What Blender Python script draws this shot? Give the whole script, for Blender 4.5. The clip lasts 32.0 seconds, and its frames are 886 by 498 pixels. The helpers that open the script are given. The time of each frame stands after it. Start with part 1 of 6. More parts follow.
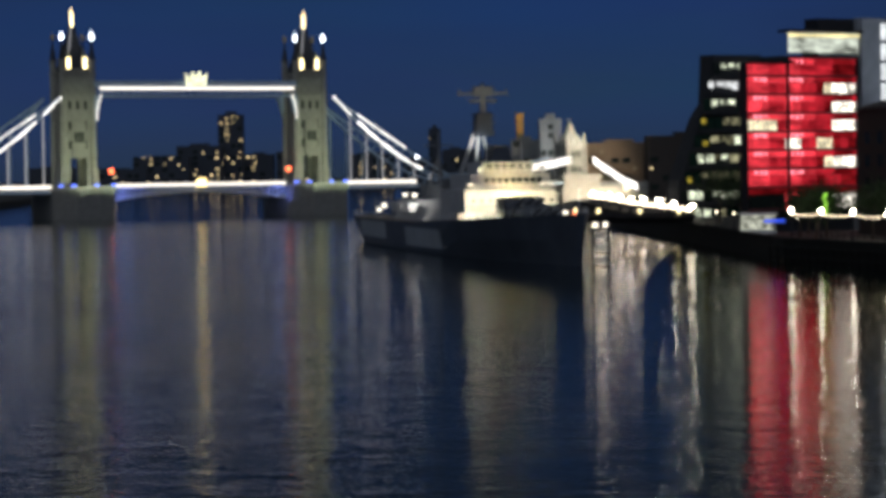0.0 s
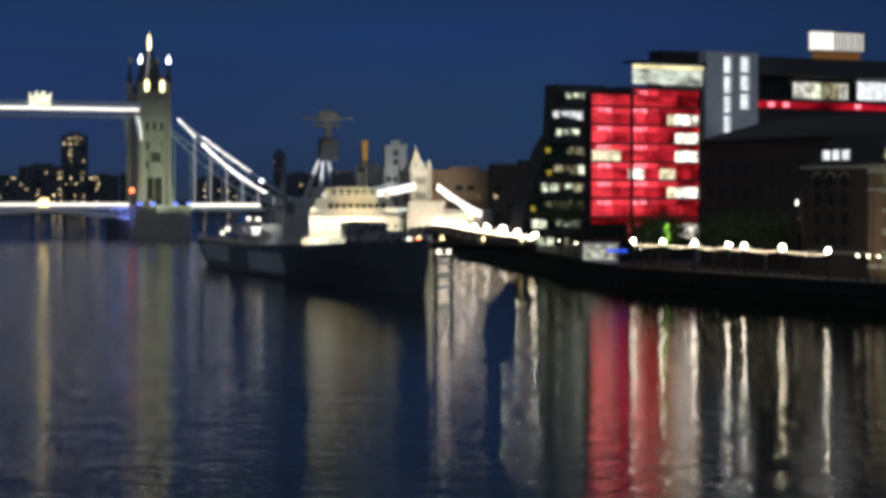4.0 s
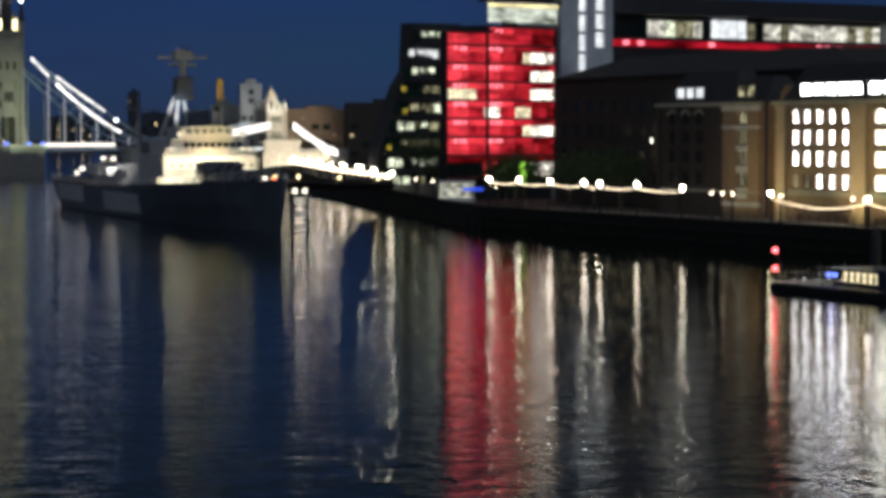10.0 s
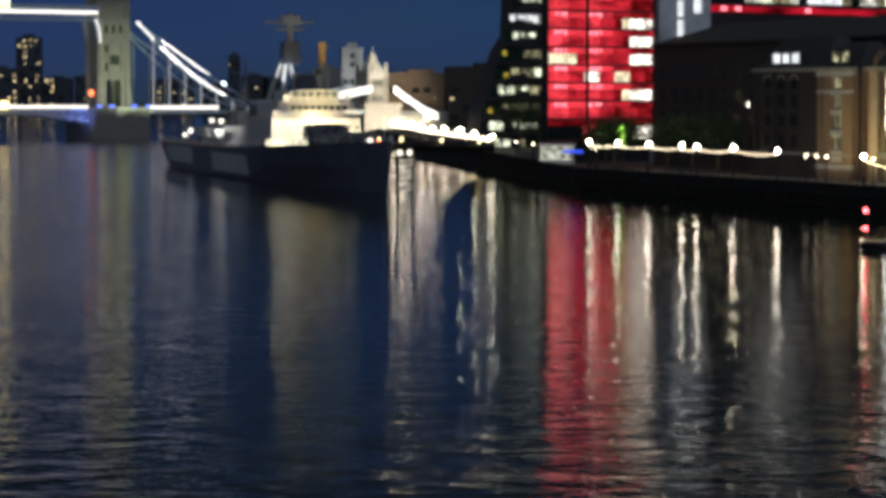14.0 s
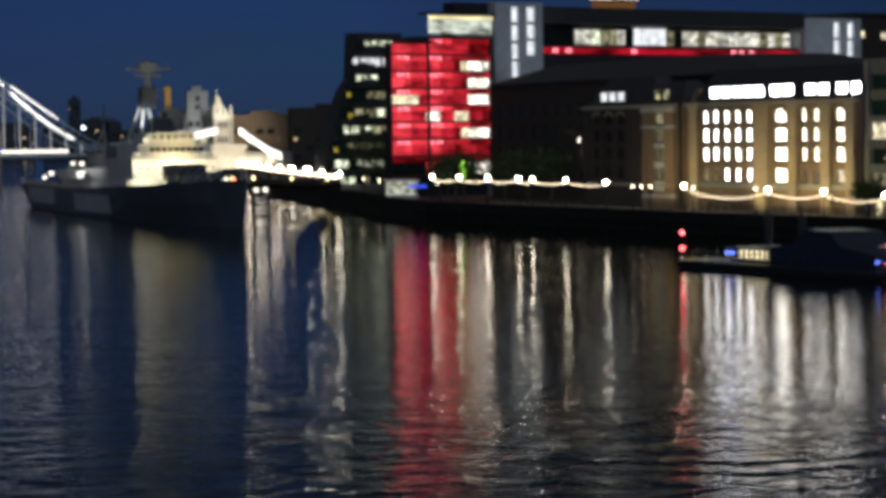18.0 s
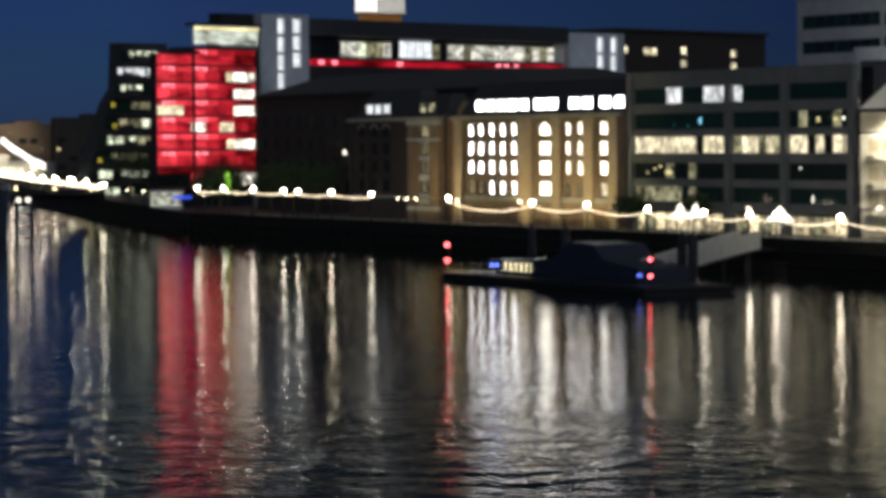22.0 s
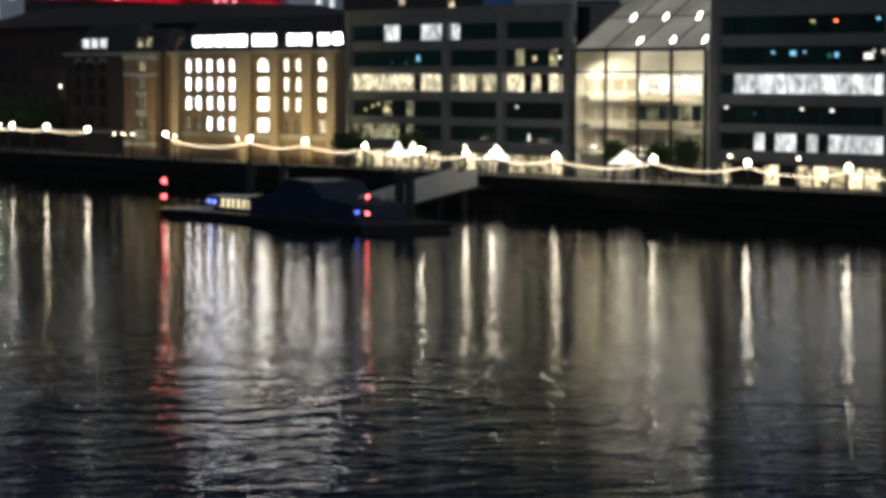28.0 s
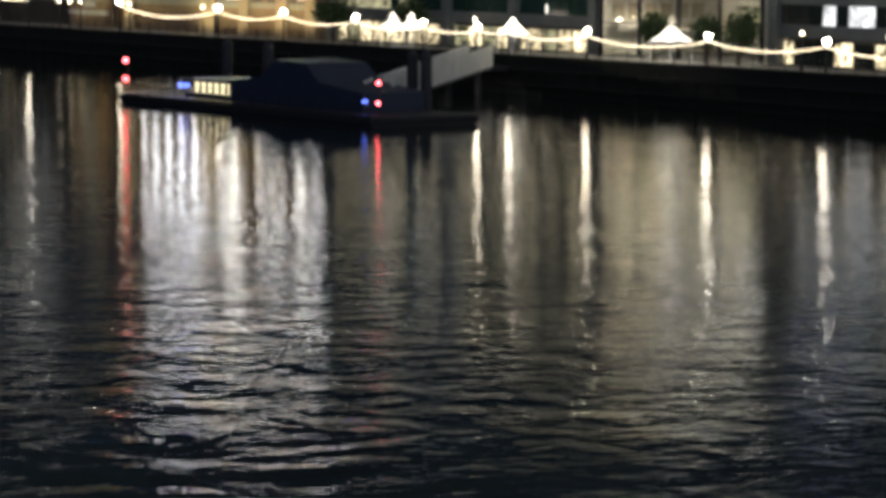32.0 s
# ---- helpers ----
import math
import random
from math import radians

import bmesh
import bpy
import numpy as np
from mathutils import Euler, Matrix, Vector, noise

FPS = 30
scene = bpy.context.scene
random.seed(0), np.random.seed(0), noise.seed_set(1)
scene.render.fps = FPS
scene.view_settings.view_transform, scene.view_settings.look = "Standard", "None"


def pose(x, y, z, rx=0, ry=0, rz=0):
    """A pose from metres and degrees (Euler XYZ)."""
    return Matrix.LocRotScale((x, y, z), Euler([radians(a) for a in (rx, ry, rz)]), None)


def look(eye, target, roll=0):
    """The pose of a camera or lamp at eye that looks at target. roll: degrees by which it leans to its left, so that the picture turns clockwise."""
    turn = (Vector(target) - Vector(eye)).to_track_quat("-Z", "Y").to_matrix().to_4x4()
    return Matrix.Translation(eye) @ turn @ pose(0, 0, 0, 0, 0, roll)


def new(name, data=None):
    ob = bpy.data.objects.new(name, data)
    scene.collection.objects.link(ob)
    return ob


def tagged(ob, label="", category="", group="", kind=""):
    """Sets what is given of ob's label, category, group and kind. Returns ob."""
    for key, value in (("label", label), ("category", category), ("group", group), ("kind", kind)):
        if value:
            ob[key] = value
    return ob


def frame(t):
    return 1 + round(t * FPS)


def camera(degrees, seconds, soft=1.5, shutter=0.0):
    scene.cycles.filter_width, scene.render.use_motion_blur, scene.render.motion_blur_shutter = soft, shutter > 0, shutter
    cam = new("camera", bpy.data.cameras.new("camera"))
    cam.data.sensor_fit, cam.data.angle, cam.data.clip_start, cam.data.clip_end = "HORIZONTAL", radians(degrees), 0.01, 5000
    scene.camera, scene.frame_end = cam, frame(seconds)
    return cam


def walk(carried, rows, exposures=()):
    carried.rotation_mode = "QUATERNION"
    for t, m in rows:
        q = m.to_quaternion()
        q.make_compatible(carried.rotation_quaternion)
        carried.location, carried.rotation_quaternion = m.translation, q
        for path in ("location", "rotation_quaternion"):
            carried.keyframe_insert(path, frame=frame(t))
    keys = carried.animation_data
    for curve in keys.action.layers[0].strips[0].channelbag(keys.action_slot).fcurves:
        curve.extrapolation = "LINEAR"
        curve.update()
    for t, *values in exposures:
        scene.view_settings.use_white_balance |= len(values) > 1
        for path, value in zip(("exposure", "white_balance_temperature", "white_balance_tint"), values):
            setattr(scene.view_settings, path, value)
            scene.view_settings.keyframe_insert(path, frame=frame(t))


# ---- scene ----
cam = camera(18.36, 32.0, soft=4.5)

# Each row: seconds, metres along the camera's slow glide, turn to the right, tilt up, lean.
ROWS = [
    (0, 0.0, 0.04, -1.65, -0.86), (0.5, 0.0, 0.64, -1.42, 0.12), (1, 0.0, 0.61, -1.23, -0.13), (1.5, 0.0, 1.13, -1.13, 0.16),
    (2, 0.0, 1.00, -0.94, 0.27), (2.5, 0.0, 1.33, -1.23, 0.26), (3, 0.0, 2.02, -1.24, 0.13), (3.5, 0.0, 2.81, -1.11, 0.10),
    (5.5, 0.0, 4.18, -1.27, -0.06), (6, 0.0, 4.64, -1.05, -0.16), (6.5, 0.0, 4.69, -0.77, 0.31), (7, 0.0, 4.86, -0.69, 0.25),
    (7.5, 0.0, 5.02, -0.70, 0.15), (8, 0.0, 5.00, -0.98, 0.70), (8.5, 0.0, 4.46, -1.35, 0.49), (9, 0.0, 6.13, -1.57, 0.22),
    (9.5, 0.0, 7.10, -1.52, 0.20), (10, 0.0, 6.32, -2.41, -0.04), (10.5, 0.0, 6.56, -2.44, -0.01), (11, 0.0, 6.48, -2.64, -0.04),
    (11.5, 0.0, 5.47, -3.03, 0.16), (12, 0.0, 4.25, -2.92, 0.54), (12.5, 0.0, 4.25, -3.33, 0.25), (13, -10.8, 4.54, -2.98, 0.50),
    (13.5, -10.8, 4.57, -2.74, 0.20), (14, -10.8, 4.29, -3.17, 0.11), (14.5, -20.0, 4.67, -2.49, 0.06), (16.5, -28.8, 4.69, -2.52, 0.06),
    (17, -40.0, 5.72, -1.66, -0.93), (17.5, -40.0, 6.39, -2.19, -0.78), (18, -40.0, 7.65, -2.37, -0.78), (18.5, -40.0, 9.21, -2.36, -0.69),
    (19, -40.0, 10.32, -1.48, -1.45), (19.5, -40.0, 10.25, -1.82, -1.19), (20, -40.0, 10.79, -2.12, -1.20), (20.5, -40.0, 11.79, -2.40, -0.84),
    (21, -40.0, 12.67, -3.02, -0.52), (21.5, -40.0, 12.97, -2.66, -0.64), (22, -40.0, 12.56, -2.17, -0.37), (22.5, -40.0, 12.26, -1.82, 0.09),
    (23, -40.0, 12.67, -2.16, 0.25), (23.5, -40.0, 14.20, -1.70, 1.26), (24, -40.0, 14.86, -1.21, 2.24), (24.5, -40.0, 14.80, -1.69, 1.79),
    (25, -40.0, 14.93, -1.65, 1.26), (25.5, -40.0, 16.32, -2.24, 1.42), (26, -40.0, 16.32, -3.43, 1.13), (26.5, -40.0, 17.17, -3.18, 0.95),
    (28.5, -40.0, 18.66, -3.65, 0.21), (29, -40.0, 18.81, -3.83, 0.32), (29.5, -40.0, 18.74, -3.94, 0.19), (30, -32.0, 18.24, -3.46, 0.04),
    (30.5, -31.0, 18.06, -4.30, 0.39), (31, -26.0, 17.84, -4.40, 0.18), (31.5, -11.0, 18.70, -5.26, 0.57), (32, 5.0, 19.95, -6.38, 0.45),
]
GLIDE = radians(9.0)


def stand(e, yaw, tilt, lean):
    return pose(math.sin(GLIDE) * e, math.cos(GLIDE) * e, 14.0) @ pose(0, 0, 0, 0, 0, -yaw) @ pose(0, 0, 0, 90 + tilt) @ pose(0, 0, 0, 0, 0, lean)


walk(cam, [(t, stand(e, yaw, tilt, lean)) for t, e, yaw, tilt, lean in ROWS],
     [(0, 0.05), (3, 0.1), (5.5, 0.2), (8, 0.22), (10, 0.08), (12, 0.1), (13.5, 0.18), (16.5, 0.33), (17.2, 0.3), (18, 0.05), (20, 0.1), (22, 0.1), (24, 0.12), (26, 0.1), (29, 0.18), (30, 0.27), (31, 0.16), (32, 0.45)])

# ---- sky: late dusk, deep blue, a little paler near the horizon ----
world = bpy.data.worlds.new("dusk")
scene.world = world
world.use_nodes = True
wn, wl = world.node_tree.nodes, world.node_tree.links
wn.clear()
w_out, w_bg = wn.new("ShaderNodeOutputWorld"), wn.new("ShaderNodeBackground")
w_tc, w_sep, w_ramp = wn.new("ShaderNodeTexCoord"), wn.new("ShaderNodeSeparateXYZ"), wn.new("ShaderNodeValToRGB")
w_noise, w_map, w_mix = wn.new("ShaderNodeTexNoise"), wn.new("ShaderNodeMapping"), wn.new("ShaderNodeMix")
w_map.inputs["Scale"].default_value = (3, 3, 16)
w_noise.inputs["Scale"].default_value = 2.2
w_noise.inputs["Detail"].default_value = 4
wl.new(w_tc.outputs["Generated"], w_sep.inputs[0])
wl.new(w_tc.outputs["Generated"], w_map.inputs[0])
wl.new(w_map.outputs[0], w_noise.inputs["Vector"])
wl.new(w_sep.outputs["Z"], w_ramp.inputs[0])
ramp = w_ramp.color_ramp
ramp.elements[0].position, ramp.elements[0].color = 0.0, (0.016, 0.030, 0.062, 1)
ramp.elements[1].position, ramp.elements[1].color = 1.0, (0.11, 0.11, 0.11, 1)
# sky above the view darkened, then raised overhead, to tune reflections and ambient light
for p, c in ((0.02, (0.0145, 0.033, 0.086, 1)), (0.06, (0.0115, 0.032, 0.101, 1)), (0.095, (0.0098, 0.0205, 0.046, 1)), (0.15, (0.0105, 0.0165, 0.024, 1)), (0.35, (0.014, 0.0175, 0.020, 1)), (0.6, (0.05, 0.052, 0.055, 1))):
    el = ramp.elements.new(p)
    el.color = c
w_mix.data_type, w_mix.blend_type = "RGBA", "MULTIPLY"
w_mix.inputs["Factor"].default_value = 0.35
wl.new(w_ramp.outputs[0], w_mix.inputs["A"])
wl.new(w_noise.outputs["Color"], w_mix.inputs["B"])
wl.new(w_mix.outputs["Result"], w_bg.inputs["Color"])
# low sky brighter leftward; evened out above the view to tune the water's reflections
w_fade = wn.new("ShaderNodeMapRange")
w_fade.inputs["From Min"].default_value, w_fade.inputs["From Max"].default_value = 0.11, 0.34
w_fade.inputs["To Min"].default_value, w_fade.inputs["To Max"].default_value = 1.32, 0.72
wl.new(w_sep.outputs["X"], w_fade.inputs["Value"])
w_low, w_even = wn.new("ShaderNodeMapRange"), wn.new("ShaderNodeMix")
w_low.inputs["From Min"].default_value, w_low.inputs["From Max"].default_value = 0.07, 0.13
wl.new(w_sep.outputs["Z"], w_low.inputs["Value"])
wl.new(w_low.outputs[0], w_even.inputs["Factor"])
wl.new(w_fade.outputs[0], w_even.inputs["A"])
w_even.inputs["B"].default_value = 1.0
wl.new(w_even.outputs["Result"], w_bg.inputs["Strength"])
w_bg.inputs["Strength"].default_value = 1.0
# the last afterglow in the west, behind the camera
w_west, w_high, w_mul = wn.new("ShaderNodeMapRange"), wn.new("ShaderNodeMapRange"), wn.new("ShaderNodeMath")
w_glow, w_add = wn.new("ShaderNodeBackground"), wn.new("ShaderNodeAddShader")
w_west.inputs["From Min"].default_value, w_west.inputs["From Max"].default_value = -0.15, -0.75
wl.new(w_sep.outputs["Y"], w_west.inputs["Value"])
w_high.inputs["From Min"].default_value, w_high.inputs["From Max"].default_value = -0.02, 0.06
wl.new(w_sep.outputs["Z"], w_high.inputs["Value"])
w_mul.operation = "MULTIPLY"
wl.new(w_west.outputs[0], w_mul.inputs[0])
wl.new(w_high.outputs[0], w_mul.inputs[1])
w_glow.inputs["Color"].default_value = (0.25, 0.28, 0.34, 1)
wl.new(w_mul.outputs[0], w_glow.inputs["Strength"])
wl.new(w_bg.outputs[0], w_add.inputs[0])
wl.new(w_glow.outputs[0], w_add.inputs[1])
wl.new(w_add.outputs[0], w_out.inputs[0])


def lamp(name, kind, place, target, power, colour, size=1.0, angle=70):
    """A floodlight of the place; some are added, unseen, only to brighten a part."""
    data = bpy.data.lights.new(name, kind)
    data.energy, data.color = power, colour
    if kind == "AREA":
        data.size = size
    else:
        data.shadow_soft_size = size
    if kind == "SPOT":
        data.spot_size, data.spot_blend = radians(angle), 0.6
    ob = new(name, data)
    ob.matrix_world = look(place, target)
    return ob


# ---- materials ----
def material(name, base, rough=0.7, metal=0.0, vary=0.25, scale=0.6, fine=6.0, bump=0.15, spec=0.4):
    m = bpy.data.materials.new(name)
    m.use_nodes = True
    nt = m.node_tree
    b = nt.nodes["Principled BSDF"]
    tc, n1, n2 = nt.nodes.new("ShaderNodeTexCoord"), nt.nodes.new("ShaderNodeTexNoise"), nt.nodes.new("ShaderNodeTexNoise")
    n1.inputs["Scale"].default_value, n2.inputs["Scale"].default_value = scale, fine
    n1.inputs["Detail"].default_value, n2.inputs["Detail"].default_value = 4, 3
    ad, mr, mx = nt.nodes.new("ShaderNodeMath"), nt.nodes.new("ShaderNodeMapRange"), nt.nodes.new("ShaderNodeMix")
    for n in (n1, n2):
        nt.links.new(tc.outputs["Object"], n.inputs["Vector"])
    ad.operation = "ADD"
    nt.links.new(n1.outputs["Fac"], ad.inputs[0])
    nt.links.new(n2.outputs["Fac"], ad.inputs[1])
    nt.links.new(ad.outputs[0], mr.inputs["Value"])
    mr.inputs["From Min"].default_value, mr.inputs["From Max"].default_value = 0.6, 1.4
    mx.data_type = "RGBA"
    mx.inputs["A"].default_value = (*[c * (1 - vary) for c in base], 1)
    mx.inputs["B"].default_value = (*[min(1, c * (1 + vary)) for c in base], 1)
    nt.links.new(mr.outputs[0], mx.inputs["Factor"])
    nt.links.new(mx.outputs["Result"], b.inputs["Base Color"])
    b.inputs["Roughness"].default_value, b.inputs["Metallic"].default_value = rough, metal
    b.inputs["Specular IOR Level"].default_value = spec
    if bump:
        bp = nt.nodes.new("ShaderNodeBump")
        bp.inputs["Strength"].default_value, bp.inputs["Distance"].default_value = bump, 0.05
        nt.links.new(n2.outputs["Fac"], bp.inputs["Height"])
        nt.links.new(bp.outputs[0], b.inputs["Normal"])
    return m


def brick_material(name, base, mortar, scale=1.0):
    m = material(name, base, 0.85)
    nt = m.node_tree
    b = nt.nodes["Principled BSDF"]
    old = b.inputs["Base Color"].links[0].from_socket
    tc, br, mx, sw = nt.nodes.new("ShaderNodeTexCoord"), nt.nodes.new("ShaderNodeTexBrick"), nt.nodes.new("ShaderNodeMix"), nt.nodes.new("ShaderNodeMapping")
    sw.inputs["Rotation"].default_value = (radians(90), 0, 0)
    nt.links.new(tc.outputs["Object"], sw.inputs[0])
    nt.links.new(sw.outputs[0], br.inputs["Vector"])
    br.inputs["Scale"].default_value = scale
    br.inputs["Brick Width"].default_value, br.inputs["Row Height"].default_value = 0.23, 0.075
    br.inputs["Mortar Size"].default_value = 0.008
    br.inputs["Mortar"].default_value = (*mortar, 1)
    mx.data_type = "RGBA"
    nt.links.new(br.outputs["Fac"], mx.inputs["Factor"])
    nt.links.new(old, mx.inputs["A"])
    mx.inputs["B"].default_value = (*mortar, 1)
    nt.links.new(mx.outputs["Result"], b.inputs["Base Color"])
    return m


def glow(name, colour, strength, vary=0.0, scale=(1.0, 1.0, 1.0), detail=2.0):
    """Something that gives off light: a lamp, an LED strip, a lit room behind its pane; also floodlit parts whose
    light is put into emission. vary breaks it up by what stands in the room.
    """
    m = bpy.data.materials.new(name)
    m.use_nodes = True
    nt = m.node_tree
    nt.nodes.remove(nt.nodes["Principled BSDF"])
    em, out = nt.nodes.new("ShaderNodeEmission"), nt.nodes["Material Output"]
    em.inputs["Color"].default_value = (*colour, 1)
    em.inputs["Strength"].default_value = strength
    nt.links.new(em.outputs[0], out.inputs["Surface"])
    if vary:
        tc, mp, no, mr, ob, ad = (nt.nodes.new("ShaderNode" + k) for k in ("TexCoord", "Mapping", "TexNoise", "MapRange", "ObjectInfo", "VectorMath"))
        ad.operation = "ADD"
        nt.links.new(tc.outputs["Object"], ad.inputs[0])
        nt.links.new(ob.outputs["Location"], ad.inputs[1])
        nt.links.new(ad.outputs[0], mp.inputs[0])
        mp.inputs["Scale"].default_value = scale
        nt.links.new(mp.outputs[0], no.inputs["Vector"])
        no.inputs["Scale"].default_value, no.inputs["Detail"].default_value = 1.0, detail
        mr.inputs["From Min"].default_value, mr.inputs["From Max"].default_value = 0.35, 0.65
        mr.inputs["To Min"].default_value, mr.inputs["To Max"].default_value = strength * (1 - vary), strength * (1 + vary)
        nt.links.new(no.outputs["Fac"], mr.inputs["Value"])
        mul, rr = nt.nodes.new("ShaderNodeMath"), nt.nodes.new("ShaderNodeMapRange")
        mul.operation = "MULTIPLY"
        nt.links.new(ob.outputs["Random"], rr.inputs["Value"])
        rr.inputs["To Min"].default_value, rr.inputs["To Max"].default_value = 1 - 0.6 * vary, 1 + 0.4 * vary
        nt.links.new(mr.outputs[0], mul.inputs[0])
        nt.links.new(rr.outputs[0], mul.inputs[1])
        nt.links.new(mul.outputs[0], em.inputs["Strength"])
    return m


STONE = material("portland_stone", (0.30, 0.29, 0.245), 0.8)
GRANITE = material("grey_granite", (0.20, 0.20, 0.19), 0.75)
SLATE = material("slate_roof", (0.040, 0.043, 0.048), 0.65)
GILT = material("gilded_iron", (0.75, 0.55, 0.2), 0.35, 0.8)
BLUE_STEEL = material("painted_steel_pale_blue", (0.35, 0.45, 0.55), 0.5)
PALE_STEEL = material("painted_steel_white", (0.7, 0.72, 0.74), 0.5)
DARK_STEEL = material("dark_steel", (0.03, 0.03, 0.035), 0.5, 0.3)
BRICK = brick_material("yellow_stock_brick", (0.22, 0.145, 0.085), (0.26, 0.22, 0.17))
# paler than the wall brick: the uplight on the piers put into colour
PALE_BRICK = brick_material("uplit_buff_brick", (0.40, 0.31, 0.20), (0.34, 0.3, 0.24))
DARK_BRICK = brick_material("dark_brown_brick", (0.042, 0.033, 0.028), (0.045, 0.042, 0.04))
RED_BRICK = brick_material("orange_brick", (0.42, 0.17, 0.06), (0.3, 0.25, 0.2))
CONCRETE = material("grey_stone_cladding", (0.155, 0.165, 0.16), 0.7)
PALE_STONE = material("white_stone_cladding", (0.44, 0.445, 0.44), 0.7)
PALE_CLAD = material("pale_grey_metal_cladding", (0.42, 0.45, 0.49), 0.45, 0.2)
QUAY = material("weedy_river_wall", (0.013, 0.013, 0.011), 0.9, scale=0.3)
PAVING = material("granite_paving", (0.22, 0.21, 0.19), 0.8)
GROUND = material("city_ground", (0.06, 0.06, 0.06), 0.9, scale=0.05)
HULL_DARK = material("ship_paint_dark_grey_blue", (0.075, 0.088, 0.11), 0.5, scale=0.2)
HULL_PALE = material("ship_paint_pale_grey", (0.40, 0.43, 0.45), 0.5, scale=0.2)
SUPER = material("ship_superstructure_grey", (0.45, 0.46, 0.46), 0.5)
DECK = material("ship_deck_planks", (0.16, 0.13, 0.1), 0.8)
GLASS = material("dark_window_glass", (0.022, 0.030, 0.026), 0.12, vary=0.5, bump=0.0, spec=0.15)
GREEN_GLASS = material("green_tinted_glass", (0.020, 0.048, 0.036), 0.12, vary=0.6, bump=0.0, spec=0.15)
LEAF = material("dark_foliage", (0.045, 0.075, 0.025), 0.7, vary=0.5)
BARK = material("tree_bark", (0.10, 0.08, 0.06), 0.9)
GANGWAY = material("grey_white_gangway_panels", (0.66, 0.66, 0.62), 0.6)
CANVAS = material("white_canvas", (0.8, 0.8, 0.78), 0.7)
FUNNEL = material("ship_funnel_grey", (0.13, 0.14, 0.155), 0.6)
MAST_DARK = material("ship_mast_soot_grey", (0.045, 0.055, 0.075), 0.8)
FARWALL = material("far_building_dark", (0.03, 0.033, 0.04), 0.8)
# distance haze put into a paler, bluer wall colour
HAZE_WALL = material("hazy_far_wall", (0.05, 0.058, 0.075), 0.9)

G_WHITE = glow("white_strip_light", (1.0, 0.93, 0.84), 1.5)
G_CHAIN = glow("chain_strip_light", (1.0, 0.95, 0.9), 3.0, 0.4, (0.4, 0.4, 0.4))
# light falling on the hangers and roof ridge, put into emission
G_HANGER = glow("floodlit_line_glow", (0.95, 0.95, 1.0), 0.4)
G_BLUE = glow("blue_marker_light", (0.12, 0.2, 1.0), 2.6)
# these two glows stand in for floodlit gilding on the towers; small lamps too
G_GOLD = glow("gold_glow", (1.0, 0.82, 0.42), 5.0)
G_PIN = glow("cool_white_glow", (0.85, 0.93, 1.0), 6.0)
G_SIGNAL = glow("red_river_light", (1.0, 0.10, 0.12), 10.0)
G_SIGNAL_SOFT = glow("red_bridge_light", (1.0, 0.16, 0.06), 5.0)
G_GLOBE = glow("street_lamp_globe", (1.0, 0.88, 0.68), 48.0)
G_BULB = glow("festoon_bulb", (1.0, 0.82, 0.56), 5.5)
G_ROOM = glow("lit_room_white", (0.96, 0.97, 1.0), 11.0, 0.3, (0.6, 0.6, 0.9))
G_DECK = glow("deck_lamp_light", (1.0, 0.93, 0.78), 2.0)
G_HALL = glow("lit_gallery_warm", (1.0, 0.95, 0.82), 2.6, 0.5, (0.5, 0.5, 0.8), 4.0)
G_STAIR = glow("lit_stairwell", (0.92, 0.96, 1.0), 0.95, 0.2, (0.6, 0.6, 0.9))
G_TOP = glow("lit_top_storey", (1.0, 0.97, 0.84), 0.65, 0.7, (0.6, 0.6, 0.9), 3.0)
G_ROOM_W = glow("lit_room_warm_white", (1.0, 0.95, 0.80), 5.5, 0.25, (0.6, 0.6, 0.9))
G_OFFICE = glow("lit_office_yellow", (1.0, 0.87, 0.58), 0.95, 0.6, (1.6, 1.6, 0.9), 1.0)
G_OFFICE_WH = glow("lit_office_white", (0.92, 0.94, 0.95), 0.75, 0.55, (1.2, 1.2, 0.8), 2.0)
G_OFFICE_GR = glow("lit_office_greenish", (0.92, 1.0, 0.74), 0.8, 0.9, (1.3, 1.3, 1.5), 5.0)
G_DIM = glow("dim_office_light", (0.8, 0.75, 0.45), 0.28, 0.9, (0.8, 0.8, 0.8), 3.0)
G_TEAL = glow("teal_screen_light", (0.06, 0.42, 0.42), 0.3, 0.9, (0.9, 0.9, 1.4), 4.0)
G_AMBER = glow("amber_window", (1.0, 0.78, 0.10), 0.5, 0.95, (1.5, 1.5, 1.7), 4.0)
# wash of the red LEDs put into panel emission, in three falling levels
G_RED = glow("red_led_wash_panel", (1.0, 0.055, 0.08), 0.76, 0.5, (0.22, 0.22, 0.8), 3.0)
G_RED_MID = glow("fading_red_wash_panel", (1.0, 0.035, 0.06), 0.42, 0.5, (0.22, 0.22, 0.8), 3.0)
G_RED_DIM = glow("dim_red_wash_panel", (1.0, 0.03, 0.045), 0.16, 0.6, (0.3, 0.3, 0.8), 3.0)
G_WINDOW = glow("lit_office_warm_white", (1.0, 0.93, 0.80), 1.5, 0.75, (1.1, 1.1, 1.3), 4.0)
G_REDSPOT = glow("red_led_soffit", (1.0, 0.22, 0.28), 1.9)
G_SHOP = glow("lit_shopfront", (1.0, 0.82, 0.50), 1.0, 0.95, (1.6, 1.6, 1.2), 4.0)
G_SIGN = glow("lit_roof_lantern", (1.0, 0.96, 0.88), 1.1)
G_NEON = glow("blue_neon_strip", (0.05, 0.12, 1.0), 0.9)
G_GREEN = glow("green_leaf_glow", (0.45, 1.0, 0.1), 1.6)
